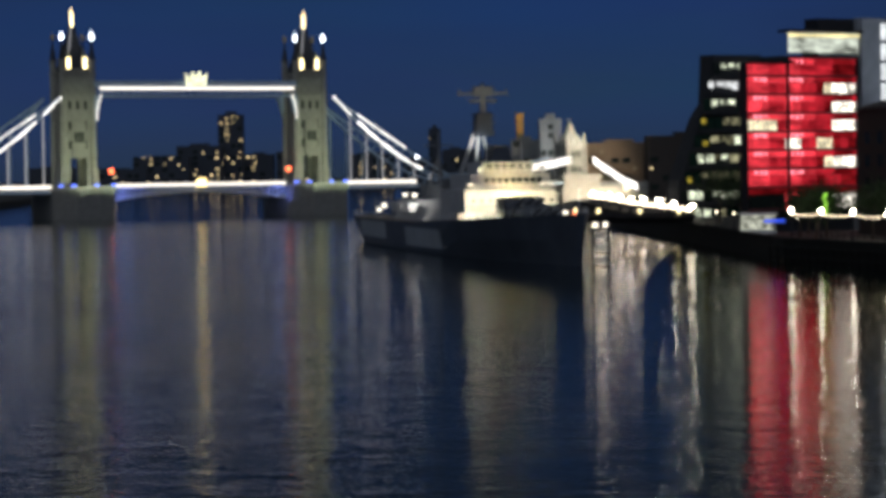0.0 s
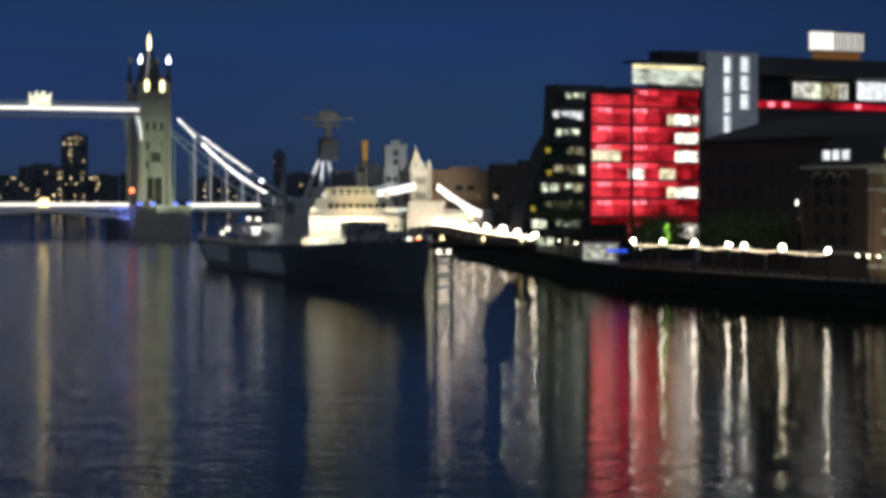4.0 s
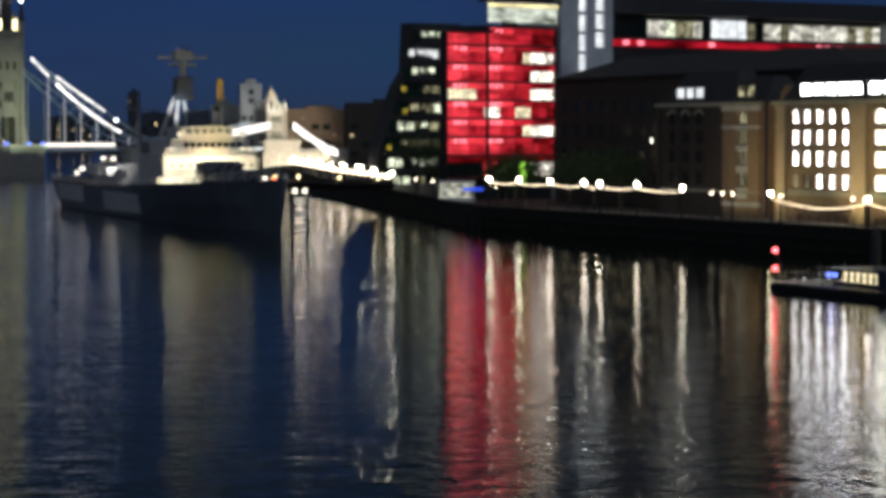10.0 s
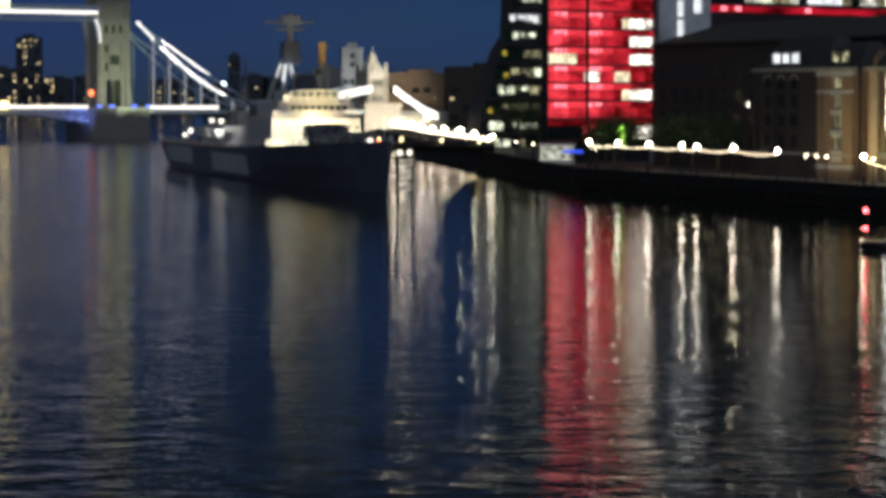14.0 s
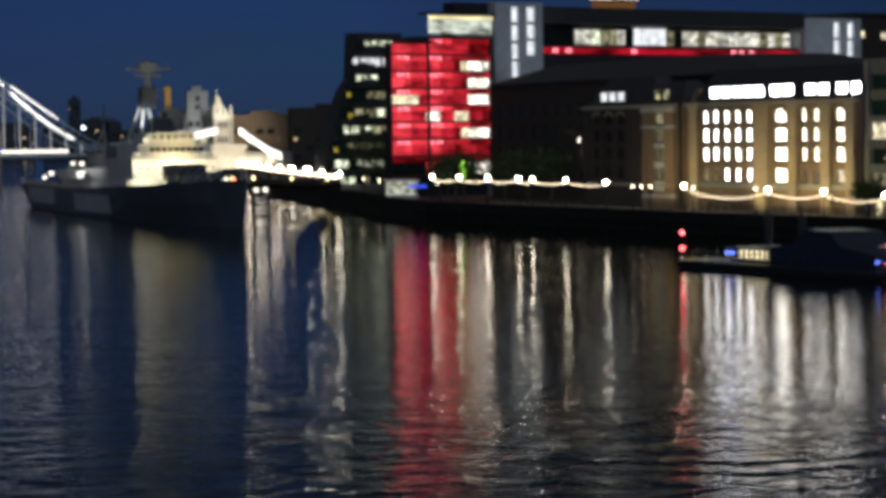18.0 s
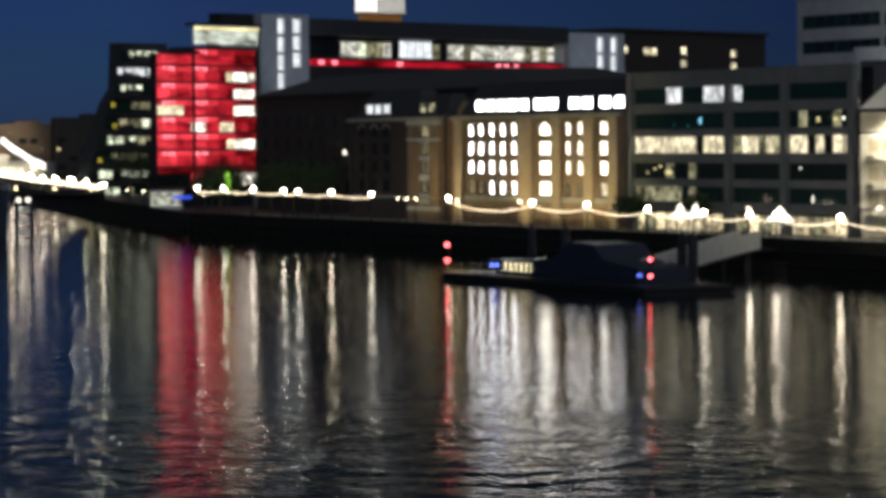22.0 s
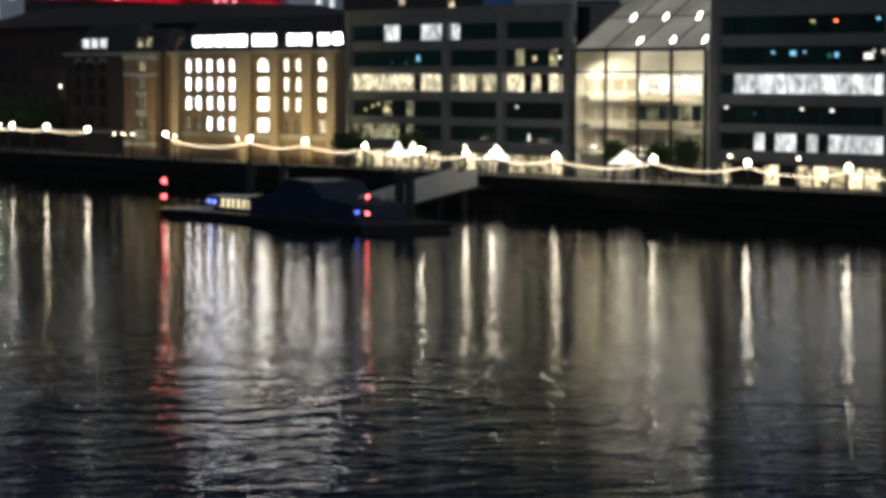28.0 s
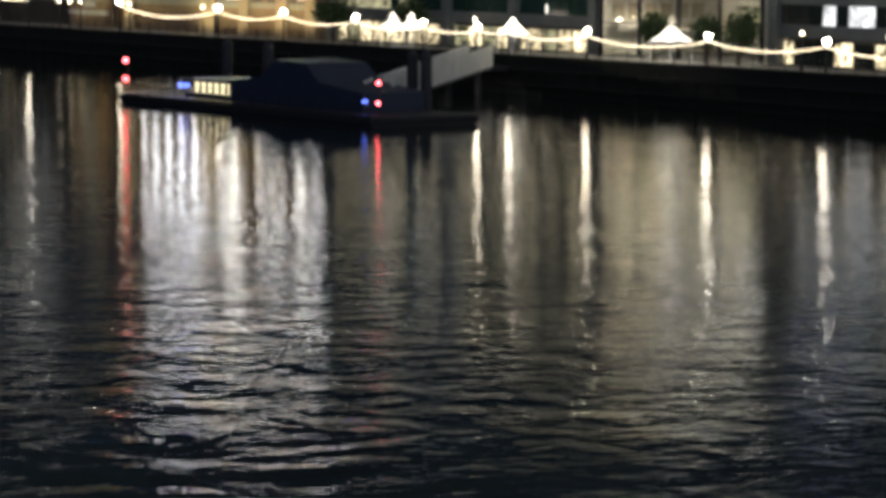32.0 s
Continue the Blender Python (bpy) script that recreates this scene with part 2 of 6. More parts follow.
G_CABIN = glow("lit_boat_cabin", (1.0, 0.86, 0.52), 1.1)
G_FAR = glow("far_window_warm", (1.0, 0.78, 0.42), 1.3, 0.9)
G_BIGTOP = glow("lit_tent", (1.0, 0.92, 0.76), 2.4, 0.85, (1.6, 1.6, 1.6), 4.0)


# ---- mesh helpers ----
def box(bm, x0, x1, y0, y1, z0, z1):
    v = [bm.verts.new((x, y, z)) for z in (z0, z1) for x, y in ((x0, y0), (x1, y0), (x1, y1), (x0, y1))]
    for f in ((0, 3, 2, 1), (4, 5, 6, 7), (0, 1, 5, 4), (1, 2, 6, 5), (2, 3, 7, 6), (3, 0, 4, 7)):
        bm.faces.new([v[i] for i in f])


def rod(bm, a, b, r0, r1=None, n=8):
    """A round or tapered bar from a to b."""
    a, b, r1 = Vector(a), Vector(b), r0 if r1 is None else r1
    q = (b - a).to_track_quat("Z", "Y")
    rings = []
    for p, r in ((a, r0), (b, max(r1, 1e-3))):
        rings.append([bm.verts.new(p + q @ Vector((r * math.cos(2 * math.pi * k / n), r * math.sin(2 * math.pi * k / n), 0))) for k in range(n)])
    for k in range(n):
        bm.faces.new((rings[0][k], rings[0][(k + 1) % n], rings[1][(k + 1) % n], rings[1][k]))
    bm.faces.new(rings[0][::-1])
    bm.faces.new(rings[1])


def tube(bm, pts, r, n=6):
    """One unbroken round bar through all the points."""
    rings = []
    for k, p in enumerate(pts):
        d = Vector(pts[min(k + 1, len(pts) - 1)]) - Vector(pts[max(k - 1, 0)])
        q = d.to_track_quat("Z", "Y")
        rings.append([bm.verts.new(Vector(p) + q @ Vector((r * math.cos(2 * math.pi * j / n), r * math.sin(2 * math.pi * j / n), 0))) for j in range(n)])
    for a, b in zip(rings, rings[1:]):
        for j in range(n):
            bm.faces.new((a[j], a[(j + 1) % n], b[(j + 1) % n], b[j]))
    bm.faces.new(rings[0][::-1])
    bm.faces.new(rings[-1])


def beads(bm, pts, r, gap):
    """Lamps set close together along a line."""
    left = 0.0
    for a, b in zip(pts, pts[1:]):
        a, b = Vector(a), Vector(b)
        run = (b - a).length
        d = left
        while d < run:
            ball(bm, a.lerp(b, d / run), r, 6, 4)
            d += gap
        left = d - run


def prism(bm, outline, y0, y1):
    """An outline in x and z, drawn out from y0 to y1."""
    a, b = [[bm.verts.new((x, y, z)) for x, z in outline] for y in (y0, y1)]
    n = len(outline)
    bm.faces.new(a)
    bm.faces.new(b[::-1])
    for k in range(n):
        bm.faces.new((a[k], b[k], b[(k + 1) % n], a[(k + 1) % n]))


def slab(bm, outline, z0, z1):
    a, b = [[bm.verts.new((x, y, z)) for x, y in outline] for z in (z0, z1)]
    n = len(outline)
    bm.faces.new(a[::-1])
    bm.faces.new(b)
    for k in range(n):
        bm.faces.new((a[k], a[(k + 1) % n], b[(k + 1) % n], b[k]))


def ball(bm, p, r, u=8, v=6, squash=1.0):
    bmesh.ops.create_uvsphere(bm, u_segments=u, v_segments=v, radius=r, matrix=Matrix.Translation(p) @ Matrix.Diagonal((1, 1, squash, 1)))


def hip(bm, x0, x1, y0, y1, z0, z1, ix, iy):
    """A hipped or mansard roof: a box that narrows by ix and iy."""
    lo = [bm.verts.new(p) for p in ((x0, y0, z0), (x1, y0, z0), (x1, y1, z0), (x0, y1, z0))]
    hi = [bm.verts.new(p) for p in ((x0 + ix, y0 + iy, z1), (x1 - ix, y0 + iy, z1), (x1 - ix, y1 - iy, z1), (x0 + ix, y1 - iy, z1))]
    bm.faces.new(lo[::-1])
    bm.faces.new(hi)
    for k in range(4):
        bm.faces.new((lo[k], lo[(k + 1) % 4], hi[(k + 1) % 4], hi[k]))


def wall_with_openings(bm, x0, x1, z0, z1, y0, y1, openings):
    """A wall in x and z, y0 to y1 thick, with openings (x0, x1, z0, z1) right through it."""
    xs = sorted({x0, x1, *[v for o in openings for v in o[:2] if x0 < v < x1]})
    zs = sorted({z0, z1, *[v for o in openings for v in o[2:] if z0 < v < z1]})
    for za, zb in zip(zs, zs[1:]):
        start = None
        for xa, xb in zip(xs, xs[1:]):
            mx, mz = (xa + xb) / 2, (za + zb) / 2
            hole = any(o[0] < mx < o[1] and o[2] < mz < o[3] for o in openings)
            if not hole and start is None:
                start = xa
            if hole and start is not None:
                box(bm, start, xa, y0, y1, za, zb)
                start = None
        if start is not None:
            box(bm, start, x1, y0, y1, za, zb)


def mesh_of(bm, name, mat, smooth=False):
    bmesh.ops.recalc_face_normals(bm, faces=bm.faces)
    me = bpy.data.meshes.new(name)
    bm.to_mesh(me)
    bm.free()
    me.materials.append(mat)
    if smooth:
        me.shade_smooth()
    return me


def part(name, bm, mat, parent, label="", smooth=False):
    ob = new(name, mesh_of(bm, name, mat, smooth))
    ob.parent = parent
    return tagged(ob, label)


def piece(name, me, parent, at=(0, 0, 0)):
    ob = new(name, me)
    ob.parent = parent
    ob.location = at
    return ob


def thing(name, m, label, category, group="", kind=""):
    ob = new(name)
    ob.empty_display_size = 0.5
    ob.matrix_world = m
    return tagged(ob, label, category, group, kind)


def single(name, bm, mat, m, label, category="", group="", kind="", smooth=False):
    ob = new(name, mesh_of(bm, name, mat, smooth))
    ob.matrix_world = m
    return tagged(ob, label, category, group, kind)


CACHE = {}


def pane_mesh(w, h, mat, arched=False, t=0.06):
    """A pane in x and z with its lower left corner at the origin."""
    key = (round(w, 2), round(h, 2), mat.name, arched)
    if key not in CACHE:
        bm = bmesh.new()
        if arched:
            r = w / 2
            pts = [(0, 0), (w, 0)] + [(r + r * math.cos(math.pi * k / 8), h - 0.55 * r + 0.55 * r * math.sin(math.pi * k / 8)) for k in range(9)]
            prism(bm, pts, 0, t)
        else:
            box(bm, 0, w, 0, t, 0, h)
        CACHE[key] = mesh_of(bm, "pane", mat)
    return CACHE[key]


# Frames of the plan. Along the quay: x downstream to upstream, y inland.
BANK = Matrix(((0.2988, 0.9543, 0, 50.6), (-0.9543, 0.2988, 0, 390.0), (0, 0, 1, 0), (0, 0, 0, 1)))
LONG = Matrix(((0.849, -0.528, 0, 73.9), (0.528, 0.849, 0, 457.0), (0, 0, 1, -1.57), (0, 0, 0, 1))) @ Matrix.Diagonal((1.12, 1.12, 1.105, 1))
LEAN = Matrix(((0.849, -0.528, 0, 99.0), (0.528, 0.849, 0, 612.0), (0, 0, 1, -7.0), (0, 0, 0, 1))) @ Matrix.Diagonal((1.5, 1.5, 1.5, 1)) @ Matrix.Translation((3.5, 0, 0))
BRIDGE = Matrix(((0.894, -0.447, 0, -117.2), (0.447, 0.894, 0, 875.0), (0, 0, 1, 0), (0, 0, 0, 1)))
SHIP = Matrix(((-0.174, -0.985, 0, 20.0), (0.985, -0.174, 0, 389.0), (0, 0, 1, 0), (0, 0, 0, 1)))
QUAY_Z = 3.2


def at_bank(u, v, z=0.0):
    return BANK @ Matrix.Translation((u, v, z))

# ---- river, ground and quay ----
def water_material():
    m = bpy.data.materials.new("river_water")
    m.use_nodes = True
    nt = m.node_tree
    b = nt.nodes["Principled BSDF"]
    b.inputs["Base Color"].default_value = (0.008, 0.014, 0.012, 1)
    b.inputs["Roughness"].default_value = 0.052
    b.inputs["IOR"].default_value = 1.33
    tc = nt.nodes.new("ShaderNodeTexCoord")
    last = None
    for scale, rot, stretch, dist, strength in ((0.40, 20, (0.9, 1.0, 1), 0.022, 1.0), (0.19, -14, (0.7, 1.0, 1), 0.062, 1.0), (0.95, -6, (0.4, 1.3, 1), 0.036, 1.0), (2.4, 5, (0.5, 1.2, 1), 0.008, 1.0)):
        mp, no, bp = nt.nodes.new("ShaderNodeMapping"), nt.nodes.new("ShaderNodeTexNoise"), nt.nodes.new("ShaderNodeBump")
        mp.inputs["Rotation"].default_value = (0, 0, radians(rot))
        mp.inputs["Scale"].default_value = stretch
        no.inputs["Scale"].default_value, no.inputs["Detail"].default_value = scale, 3
        no.inputs["Distortion"].default_value = 0.6
        nt.links.new(tc.outputs["Object"], mp.inputs[0])
        nt.links.new(mp.outputs[0], no.inputs["Vector"])
        nt.links.new(no.outputs["Fac"], bp.inputs["Height"])
        bp.inputs["Distance"].default_value, bp.inputs["Strength"].default_value = dist, strength
        if last:
            nt.links.new(last.outputs[0], bp.inputs["Normal"])
        last = bp
    # wind-ruffled open water in mid-river, past the shelter of the quay
    mp, dt, mr = (nt.nodes.new("ShaderNode" + k) for k in ("Mapping", "SeparateXYZ", "MapRange"))
    nt.links.new(tc.outputs["Object"], dt.inputs[0])
    mr.inputs["From Min"].default_value, mr.inputs["From Max"].default_value = 5, -16
    nt.links.new(dt.outputs["X"], mr.inputs["Value"])
    far, both = nt.nodes.new("ShaderNodeMapRange"), nt.nodes.new("ShaderNodeMath")
    far.inputs["From Min"].default_value, far.inputs["From Max"].default_value = 520, 300
    nt.links.new(dt.outputs["Y"], far.inputs["Value"])
    both.operation = "MULTIPLY"
    nt.links.new(mr.outputs[0], both.inputs[0])
    nt.links.new(far.outputs[0], both.inputs[1])
    for scale, dist in ((0.5, 0.13), (1.3, 0.08)):
        no, pt, mu, mv, bp = (nt.nodes.new("ShaderNode" + k) for k in ("TexNoise", "TexNoise", "Math", "Math", "Bump"))
        no.inputs["Scale"].default_value, no.inputs["Detail"].default_value, no.inputs["Distortion"].default_value = scale, 3, 0.7
        pt.inputs["Scale"].default_value, pt.inputs["Detail"].default_value = 0.03, 3
        mp.inputs["Scale"].default_value = (0.6, 1.1, 1)
        nt.links.new(tc.outputs["Object"], mp.inputs[0])
        nt.links.new(mp.outputs[0], no.inputs["Vector"])
        nt.links.new(mp.outputs[0], pt.inputs["Vector"])
        mu.operation = mv.operation = "MULTIPLY"
        nt.links.new(pt.outputs["Fac"], mu.inputs[0])
        nt.links.new(both.outputs[0], mu.inputs[1])
        nt.links.new(no.outputs["Fac"], mv.inputs[0])
        nt.links.new(mu.outputs[0], mv.inputs[1])
        nt.links.new(mv.outputs[0], bp.inputs["Height"])
        bp.inputs["Distance"].default_value, bp.inputs["Strength"].default_value = dist, 1.0
        nt.links.new(last.outputs[0], bp.inputs["Normal"])
        last = bp
    # choppier water off the pier
    for cx, cy, reach, chop, scale in ((50, 85, 42, 0.034, 0.7), (58, 135, 44, 0.026, 0.7), (28, 122, 28, 0.022, 0.85), (28, 86, 19, 0.14, 0.36), (4, 78, 48, 0.17, 0.3)):
        mp, no, gr, mr, mu, bp = (nt.nodes.new("ShaderNode" + k) for k in ("Mapping", "TexNoise", "VectorMath", "MapRange", "Math", "Bump"))
        mp.inputs["Location"].default_value = (-cx, -cy, 0)
        nt.links.new(tc.outputs["Object"], mp.inputs[0])
        nt.links.new(mp.outputs[0], no.inputs["Vector"])
        no.inputs["Scale"].default_value, no.inputs["Detail"].default_value, no.inputs["Distortion"].default_value = scale, 4, 0.8
        gr.operation = "LENGTH"
        nt.links.new(mp.outputs[0], gr.inputs[0])
        mr.inputs["From Min"].default_value, mr.inputs["From Max"].default_value = 10, reach
        mr.inputs["To Min"].default_value, mr.inputs["To Max"].default_value = 1.0, 0.0
        nt.links.new(gr.outputs["Value"], mr.inputs["Value"])
        mu.operation = "MULTIPLY"
        nt.links.new(no.outputs["Fac"], mu.inputs[0])
        nt.links.new(mr.outputs[0], mu.inputs[1])
        nt.links.new(mu.outputs[0], bp.inputs["Height"])
        bp.inputs["Distance"].default_value, bp.inputs["Strength"].default_value = chop, 1.0
        nt.links.new(last.outputs[0], bp.inputs["Normal"])
        last = bp
    # the swell of a boat's wake that spreads in rings before the pier
    mp, wv, gr, mu, mr, bp = (nt.nodes.new("ShaderNode" + k) for k in ("Mapping", "TexWave", "VectorMath", "Math", "MapRange", "Bump"))
    mp.inputs["Location"].default_value = (-22.5, -77, 0)
    nt.links.new(tc.outputs["Object"], mp.inputs[0])
    wv.wave_type, wv.rings_direction = "RINGS", "Z"
    wv.inputs["Scale"].default_value, wv.inputs["Distortion"].default_value = 0.085, 17.0
    wv.inputs["Detail"].default_value, wv.inputs["Detail Scale"].default_value = 3.0, 0.6
    nt.links.new(mp.outputs[0], wv.inputs["Vector"])
    gr.operation = "LENGTH"
    nt.links.new(mp.outputs[0], gr.inputs[0])
    mr.inputs["From Min"].default_value, mr.inputs["From Max"].default_value = 2, 17
    mr.inputs["To Min"].default_value, mr.inputs["To Max"].default_value = 1.0, 0.0
    nt.links.new(gr.outputs["Value"], mr.inputs["Value"])
    mu.operation = "MULTIPLY"
    nt.links.new(wv.outputs["Fac"], mu.inputs[0])
    nt.links.new(mr.outputs[0], mu.inputs[1])
    nt.links.new(mu.outputs[0], bp.inputs["Height"])
    bp.inputs["Distance"].default_value, bp.inputs["Strength"].default_value = 0.035, 1.0
    nt.links.new(last.outputs[0], bp.inputs["Normal"])
    last = bp
    nt.links.new(last.outputs[0], b.inputs["Normal"])
    return m


WATER = water_material()
bm = bmesh.new()
slab(bm, [(-4500, -900), (4500, -900), (4500, 4600), (-4500, 4600)], -6.0, 0.0)
single("water", bm, WATER, Matrix(), "dark rippled river water reflecting the lights", "river", kind="structure")

# The bank: a straight quay near by, then bending away towards the bridge.
EDGE = [(BANK @ Vector((u, -1.5, 0))).xy for u in (420, 210, 100, 0)] + [Vector((47.5, 440)), Vector((46.0, 520)), Vector((43.0, 640)), Vector((43.0, 820)), Vector((60, 1400)), Vector((-300, 4550))]
bm = bmesh.new()
inland = [(4450, 4550), (4450, -850), (EDGE[0].x + 40, -850)]
slab(bm, [tuple(p) for p in EDGE] + inland, -5.5, QUAY_Z - 0.12)
single("ground", bm, GROUND, Matrix(), "dark paved city ground behind the quay", "ground", kind="structure")
bm = bmesh.new()
slab(bm, [(-4450, 1180), (-190, 1180), (-260, 2200), (-420, 4550), (-4450, 4550)], -5.5, 3.0)
single("ground_north", bm, GROUND, Matrix(), "far dark river bank beyond the bridge", "ground", kind="structure")

bm = bmesh.new()
for a, b in zip(EDGE, EDGE[1:8]):
    dirv = (b - a).normalized()
    nv = Vector((dirv.y, -dirv.x))
    if nv.x > 0:
        nv = -nv
    o = [a, b, b + nv * 0.5, a + nv * 0.5]
    slab(bm, [tuple(p) for p in o], -5.4, QUAY_Z + 0.15)
    o = [a + nv * 0.62, b + nv * 0.62, b - nv * 0.4, a - nv * 0.4]
    slab(bm, [tuple(p) for p in o], QUAY_Z + 0.151, QUAY_Z + 0.45)
wall = single("river_wall", bm, QUAY, Matrix(), "dark weed-stained stone river wall with a coping", "river wall", kind="structure")
bm = bmesh.new()
rod(bm, (0, 0, -2), (0, 0, 2.6), 0.17, 0.15, 8)
pile_mesh = mesh_of(bm, "fender_pile", QUAY)
for u in np.arange(-4, 260, 2.6):
    piece("fender_pile", pile_mesh, wall, BANK @ Vector((u, -2.25, 0)))
for z in (0.9, 2.3):
    bm = bmesh.new()
    rod(bm, BANK @ Vector((-4, -2.5, z)), BANK @ Vector((258, -2.5, z)), 0.14, 0.14, 6)
    part("fender_rail", bm, QUAY, wall)
bm = bmesh.new()
box(bm, -2, 420, -1.0, 11.5, QUAY_Z - 0.115, QUAY_Z)
single("pavement", bm, PAVING, BANK, "granite riverside walk along the quay", "pavement", kind="structure")


def railing(u0, u1, step=1.9):
    r = thing("railing", at_bank(u0, -1.1, QUAY_Z + 0.45), "dark iron railing along the river wall", "railing", "quay railings")
    n = max(1, round((u1 - u0) / step))
    bm = bmesh.new()
    rod(bm, (0, 0, 0), (0, 0, 1.0), 0.045, 0.035, 6)
    ball(bm, (0, 0, 1.04), 0.07, 6, 4)
    post = mesh_of(bm, "post", DARK_STEEL)
    for k in range(n + 1):
        piece("post", post, r, ((u1 - u0) * k / n, 0, 0))
    for z in (0.3, 0.62, 0.95):
        bm = bmesh.new()
        rod(bm, (0, 0, z), (u1 - u0, 0, z), 0.03, 0.03, 6)
        part("rail", bm, DARK_STEEL, r)


for k in range(11):
    railing(-2 + k * 22, 20 + k * 22 - 0.3)


# ---- Tower bridge ----
def bridge_tower(x):
    t = thing("bridge_tower", BRIDGE @ Matrix.Translation((x, 0, 0)), "floodlit stone gothic bridge tower with turrets and steep slate roof", "tower", "bridge towers")
    bm = bmesh.new()
    pts = [(-10.4, -9), (-10.4, 12), (-6, 20), (6, 20), (10.4, 12), (10.4, -9), (6, -20), (-6, -20)]
    slab(bm, pts, -4, 8.6)
    slab(bm, [(a * 1.04, b * 1.03) for a, b in pts], 8.61, 9.6)
    part("pier", bm, GRANITE, t, "massive grey granite pier standing in the river")
    bm = bmesh.new()
    slab(bm, [(a * 1.02, b * 1.02) for a, b in pts], 9.61, 10.5)
    part("parapet", bm, STONE, t)
    # shaft with a road arch through it and windows let into it
    holes = [(-2.6, 2.6, 10.5, 19.5)] + [(cx - 0.55, cx + 0.55, z, z + 2.6) for z in (22.5, 28.5, 35.0) for cx in (-2.6, 0, 2.6)]
    bm = bmesh.new()
    for y in (-4.6, 3.6):
        wall_with_openings(bm, -5.0, 5.0, 10.5, 46.5, y, y + 1.0, holes)
    for x0 in (-5.0, 4.0):
        box(bm, x0, x0 + 1.0, -3.6, 3.6, 10.5, 46.5)
    part("shaft", bm, STONE, t)
    for cx, z in [(h[0], h[2]) for h in holes[1:]]:
        piece("window", pane_mesh(1.1, 2.6, GLASS), t, (cx, -4.1, z))
    for z, g in ((20.4, 0.35), (26.4, 0.3), (33.0, 0.35), (39.6, 0.5), (46.0, 0.6)):
        bm = bmesh.new()
        for a in ((-5.0 - g, 5.0 + g, -4.6 - g, -4.6), (-5.0 - g, 5.0 + g, 4.6, 4.6 + g), (-5.0 - g, -5.0, -4.6, 4.6), (5.0, 5.0 + g, -4.6, 4.6)):
            box(bm, *a, z, z + 0.6)
        part("string_course", bm, STONE, t)
    bm = bmesh.new()
    box(bm, -5, 5, -4.8, 4.8, 46.55, 46.9)
    bt = part("battlement", bm, STONE, t)
    for k in range(7):
        bm = bmesh.new()
        box(bm, -4.2 + 1.3 * k, -3.5 + 1.3 * k, -4.9, -4.3, 46.901, 48.0)
        part("merlon", bm, STONE, bt)
    # oriel bay over the road arch, and sloping buttresses at the foot
    bm = bmesh.new()
    prism(bm, [(-2.3, 21.0), (2.3, 21.0), (2.3, 30.6), (0, 33.2), (-2.3, 30.6)], -5.5, -4.62)
    prism(bm, [(-1.7, 19.4), (1.7, 19.4), (2.3, 20.99), (-2.3, 20.99)], -5.3, -4.62)
    oriel = part("oriel_bay", bm, STONE, t, "pale stone oriel bay above the road arch")
    for cx in (-1.6, -0.45, 0.7):
        piece("oriel_window", pane_mesh(0.9, 3.2, GLASS), oriel, (cx, -5.56, 24.5))
    for sg in (-1, 1):
        bm = bmesh.new()
        prism(bm, [(sg * 4.2, 10.5), (sg * 6.6, 10.5), (sg * 6.0, 16.0), (sg * 4.9, 22.5), (sg * 4.2, 22.5)], -5.4, -3.4)
        part("buttress", bm, STONE, t)
    # corner turrets
    for cx in (-5.0, 5.0):
        for cy in (-4.4, 4.4):
            bm = bmesh.new()
            rod(bm, (cx, cy, 10.5), (cx, cy, 50.5), 1.2, 1.05, 8)
            for z in (20.4, 33.0, 46.0, 50.2):
                rod(bm, (cx, cy, z), (cx, cy, z + 0.6), 1.38, 1.38, 8)
            tu = part("turret", bm, STONE, t)
            bm = bmesh.new()
            rod(bm, (cx, cy, 50.8), (cx, cy, 57.2), 1.1, 0.15, 8)
            part("spire", bm, SLATE, tu)
            bm = bmesh.new()
            ball(bm, (cx, cy, 58.0), 0.62, 8, 6, 1.7)
            rod(bm, (cx, cy, 57.2), (cx, cy, 60.2), 0.16, 0.04, 6)
            # front finials emit in place of the floodlight on them
            part("finial", bm, G_PIN if cy < 0 else GILT, tu, "finial glowing white in place of floodlight" if cy < 0 else "gilded finial")
    bm = bmesh.new()
    hip(bm, -4.4, 4.4, -4.2, 4.2, 46.91, 60.5, 3.5, 3.2)
    box(bm, -1.1, 1.1, -1.2, 1.2, 60.51, 61.2)
    part("roof", bm, SLATE, t, "steep slate pavilion roof")
    for cx in (-2.9, 2.6):
        bm = bmesh.new()
        prism(bm, [(cx - 0.9, 47.5), (cx + 0.9, 47.5), (cx + 0.9, 50.5), (cx, 53.6), (cx - 0.9, 50.5)], -4.7, -2.6)
        do = part("dormer", bm, STONE, t)
        # floodlit gilding of the dormer, put into emission
        bm = bmesh.new()
        box(bm, cx - 0.55, cx + 0.55, -4.8, -4.71, 47.8, 51.4)
        part("dormer_window", bm, G_GOLD, do, "dormer window glowing in place of floodlit gilding")
    # floodlit gilding of the lantern, put into emission
    bm = bmesh.new()
    rod(bm, (0, 0, 61.2), (0, 0, 63.0), 0.42, 0.36, 8)
    rod(bm, (0, 0, 63.0), (0, 0, 65.0), 0.5, 0.3, 8)
    ball(bm, (0, 0, 65.6), 0.45)
    rod(bm, (0, 0, 66.0), (0, 0, 67.6), 0.12, 0.03, 6)
    part("lantern", bm, G_GOLD, t, "gilded roof-top lantern glowing for its gold floodlight")
    # light on the roof ridge, built as a thin glowing rod
    bm = bmesh.new()
    rod(bm, (-0.6, -1.3, 62.0), (-2.7, -4.3, 52.5), 0.2, 0.2, 6)
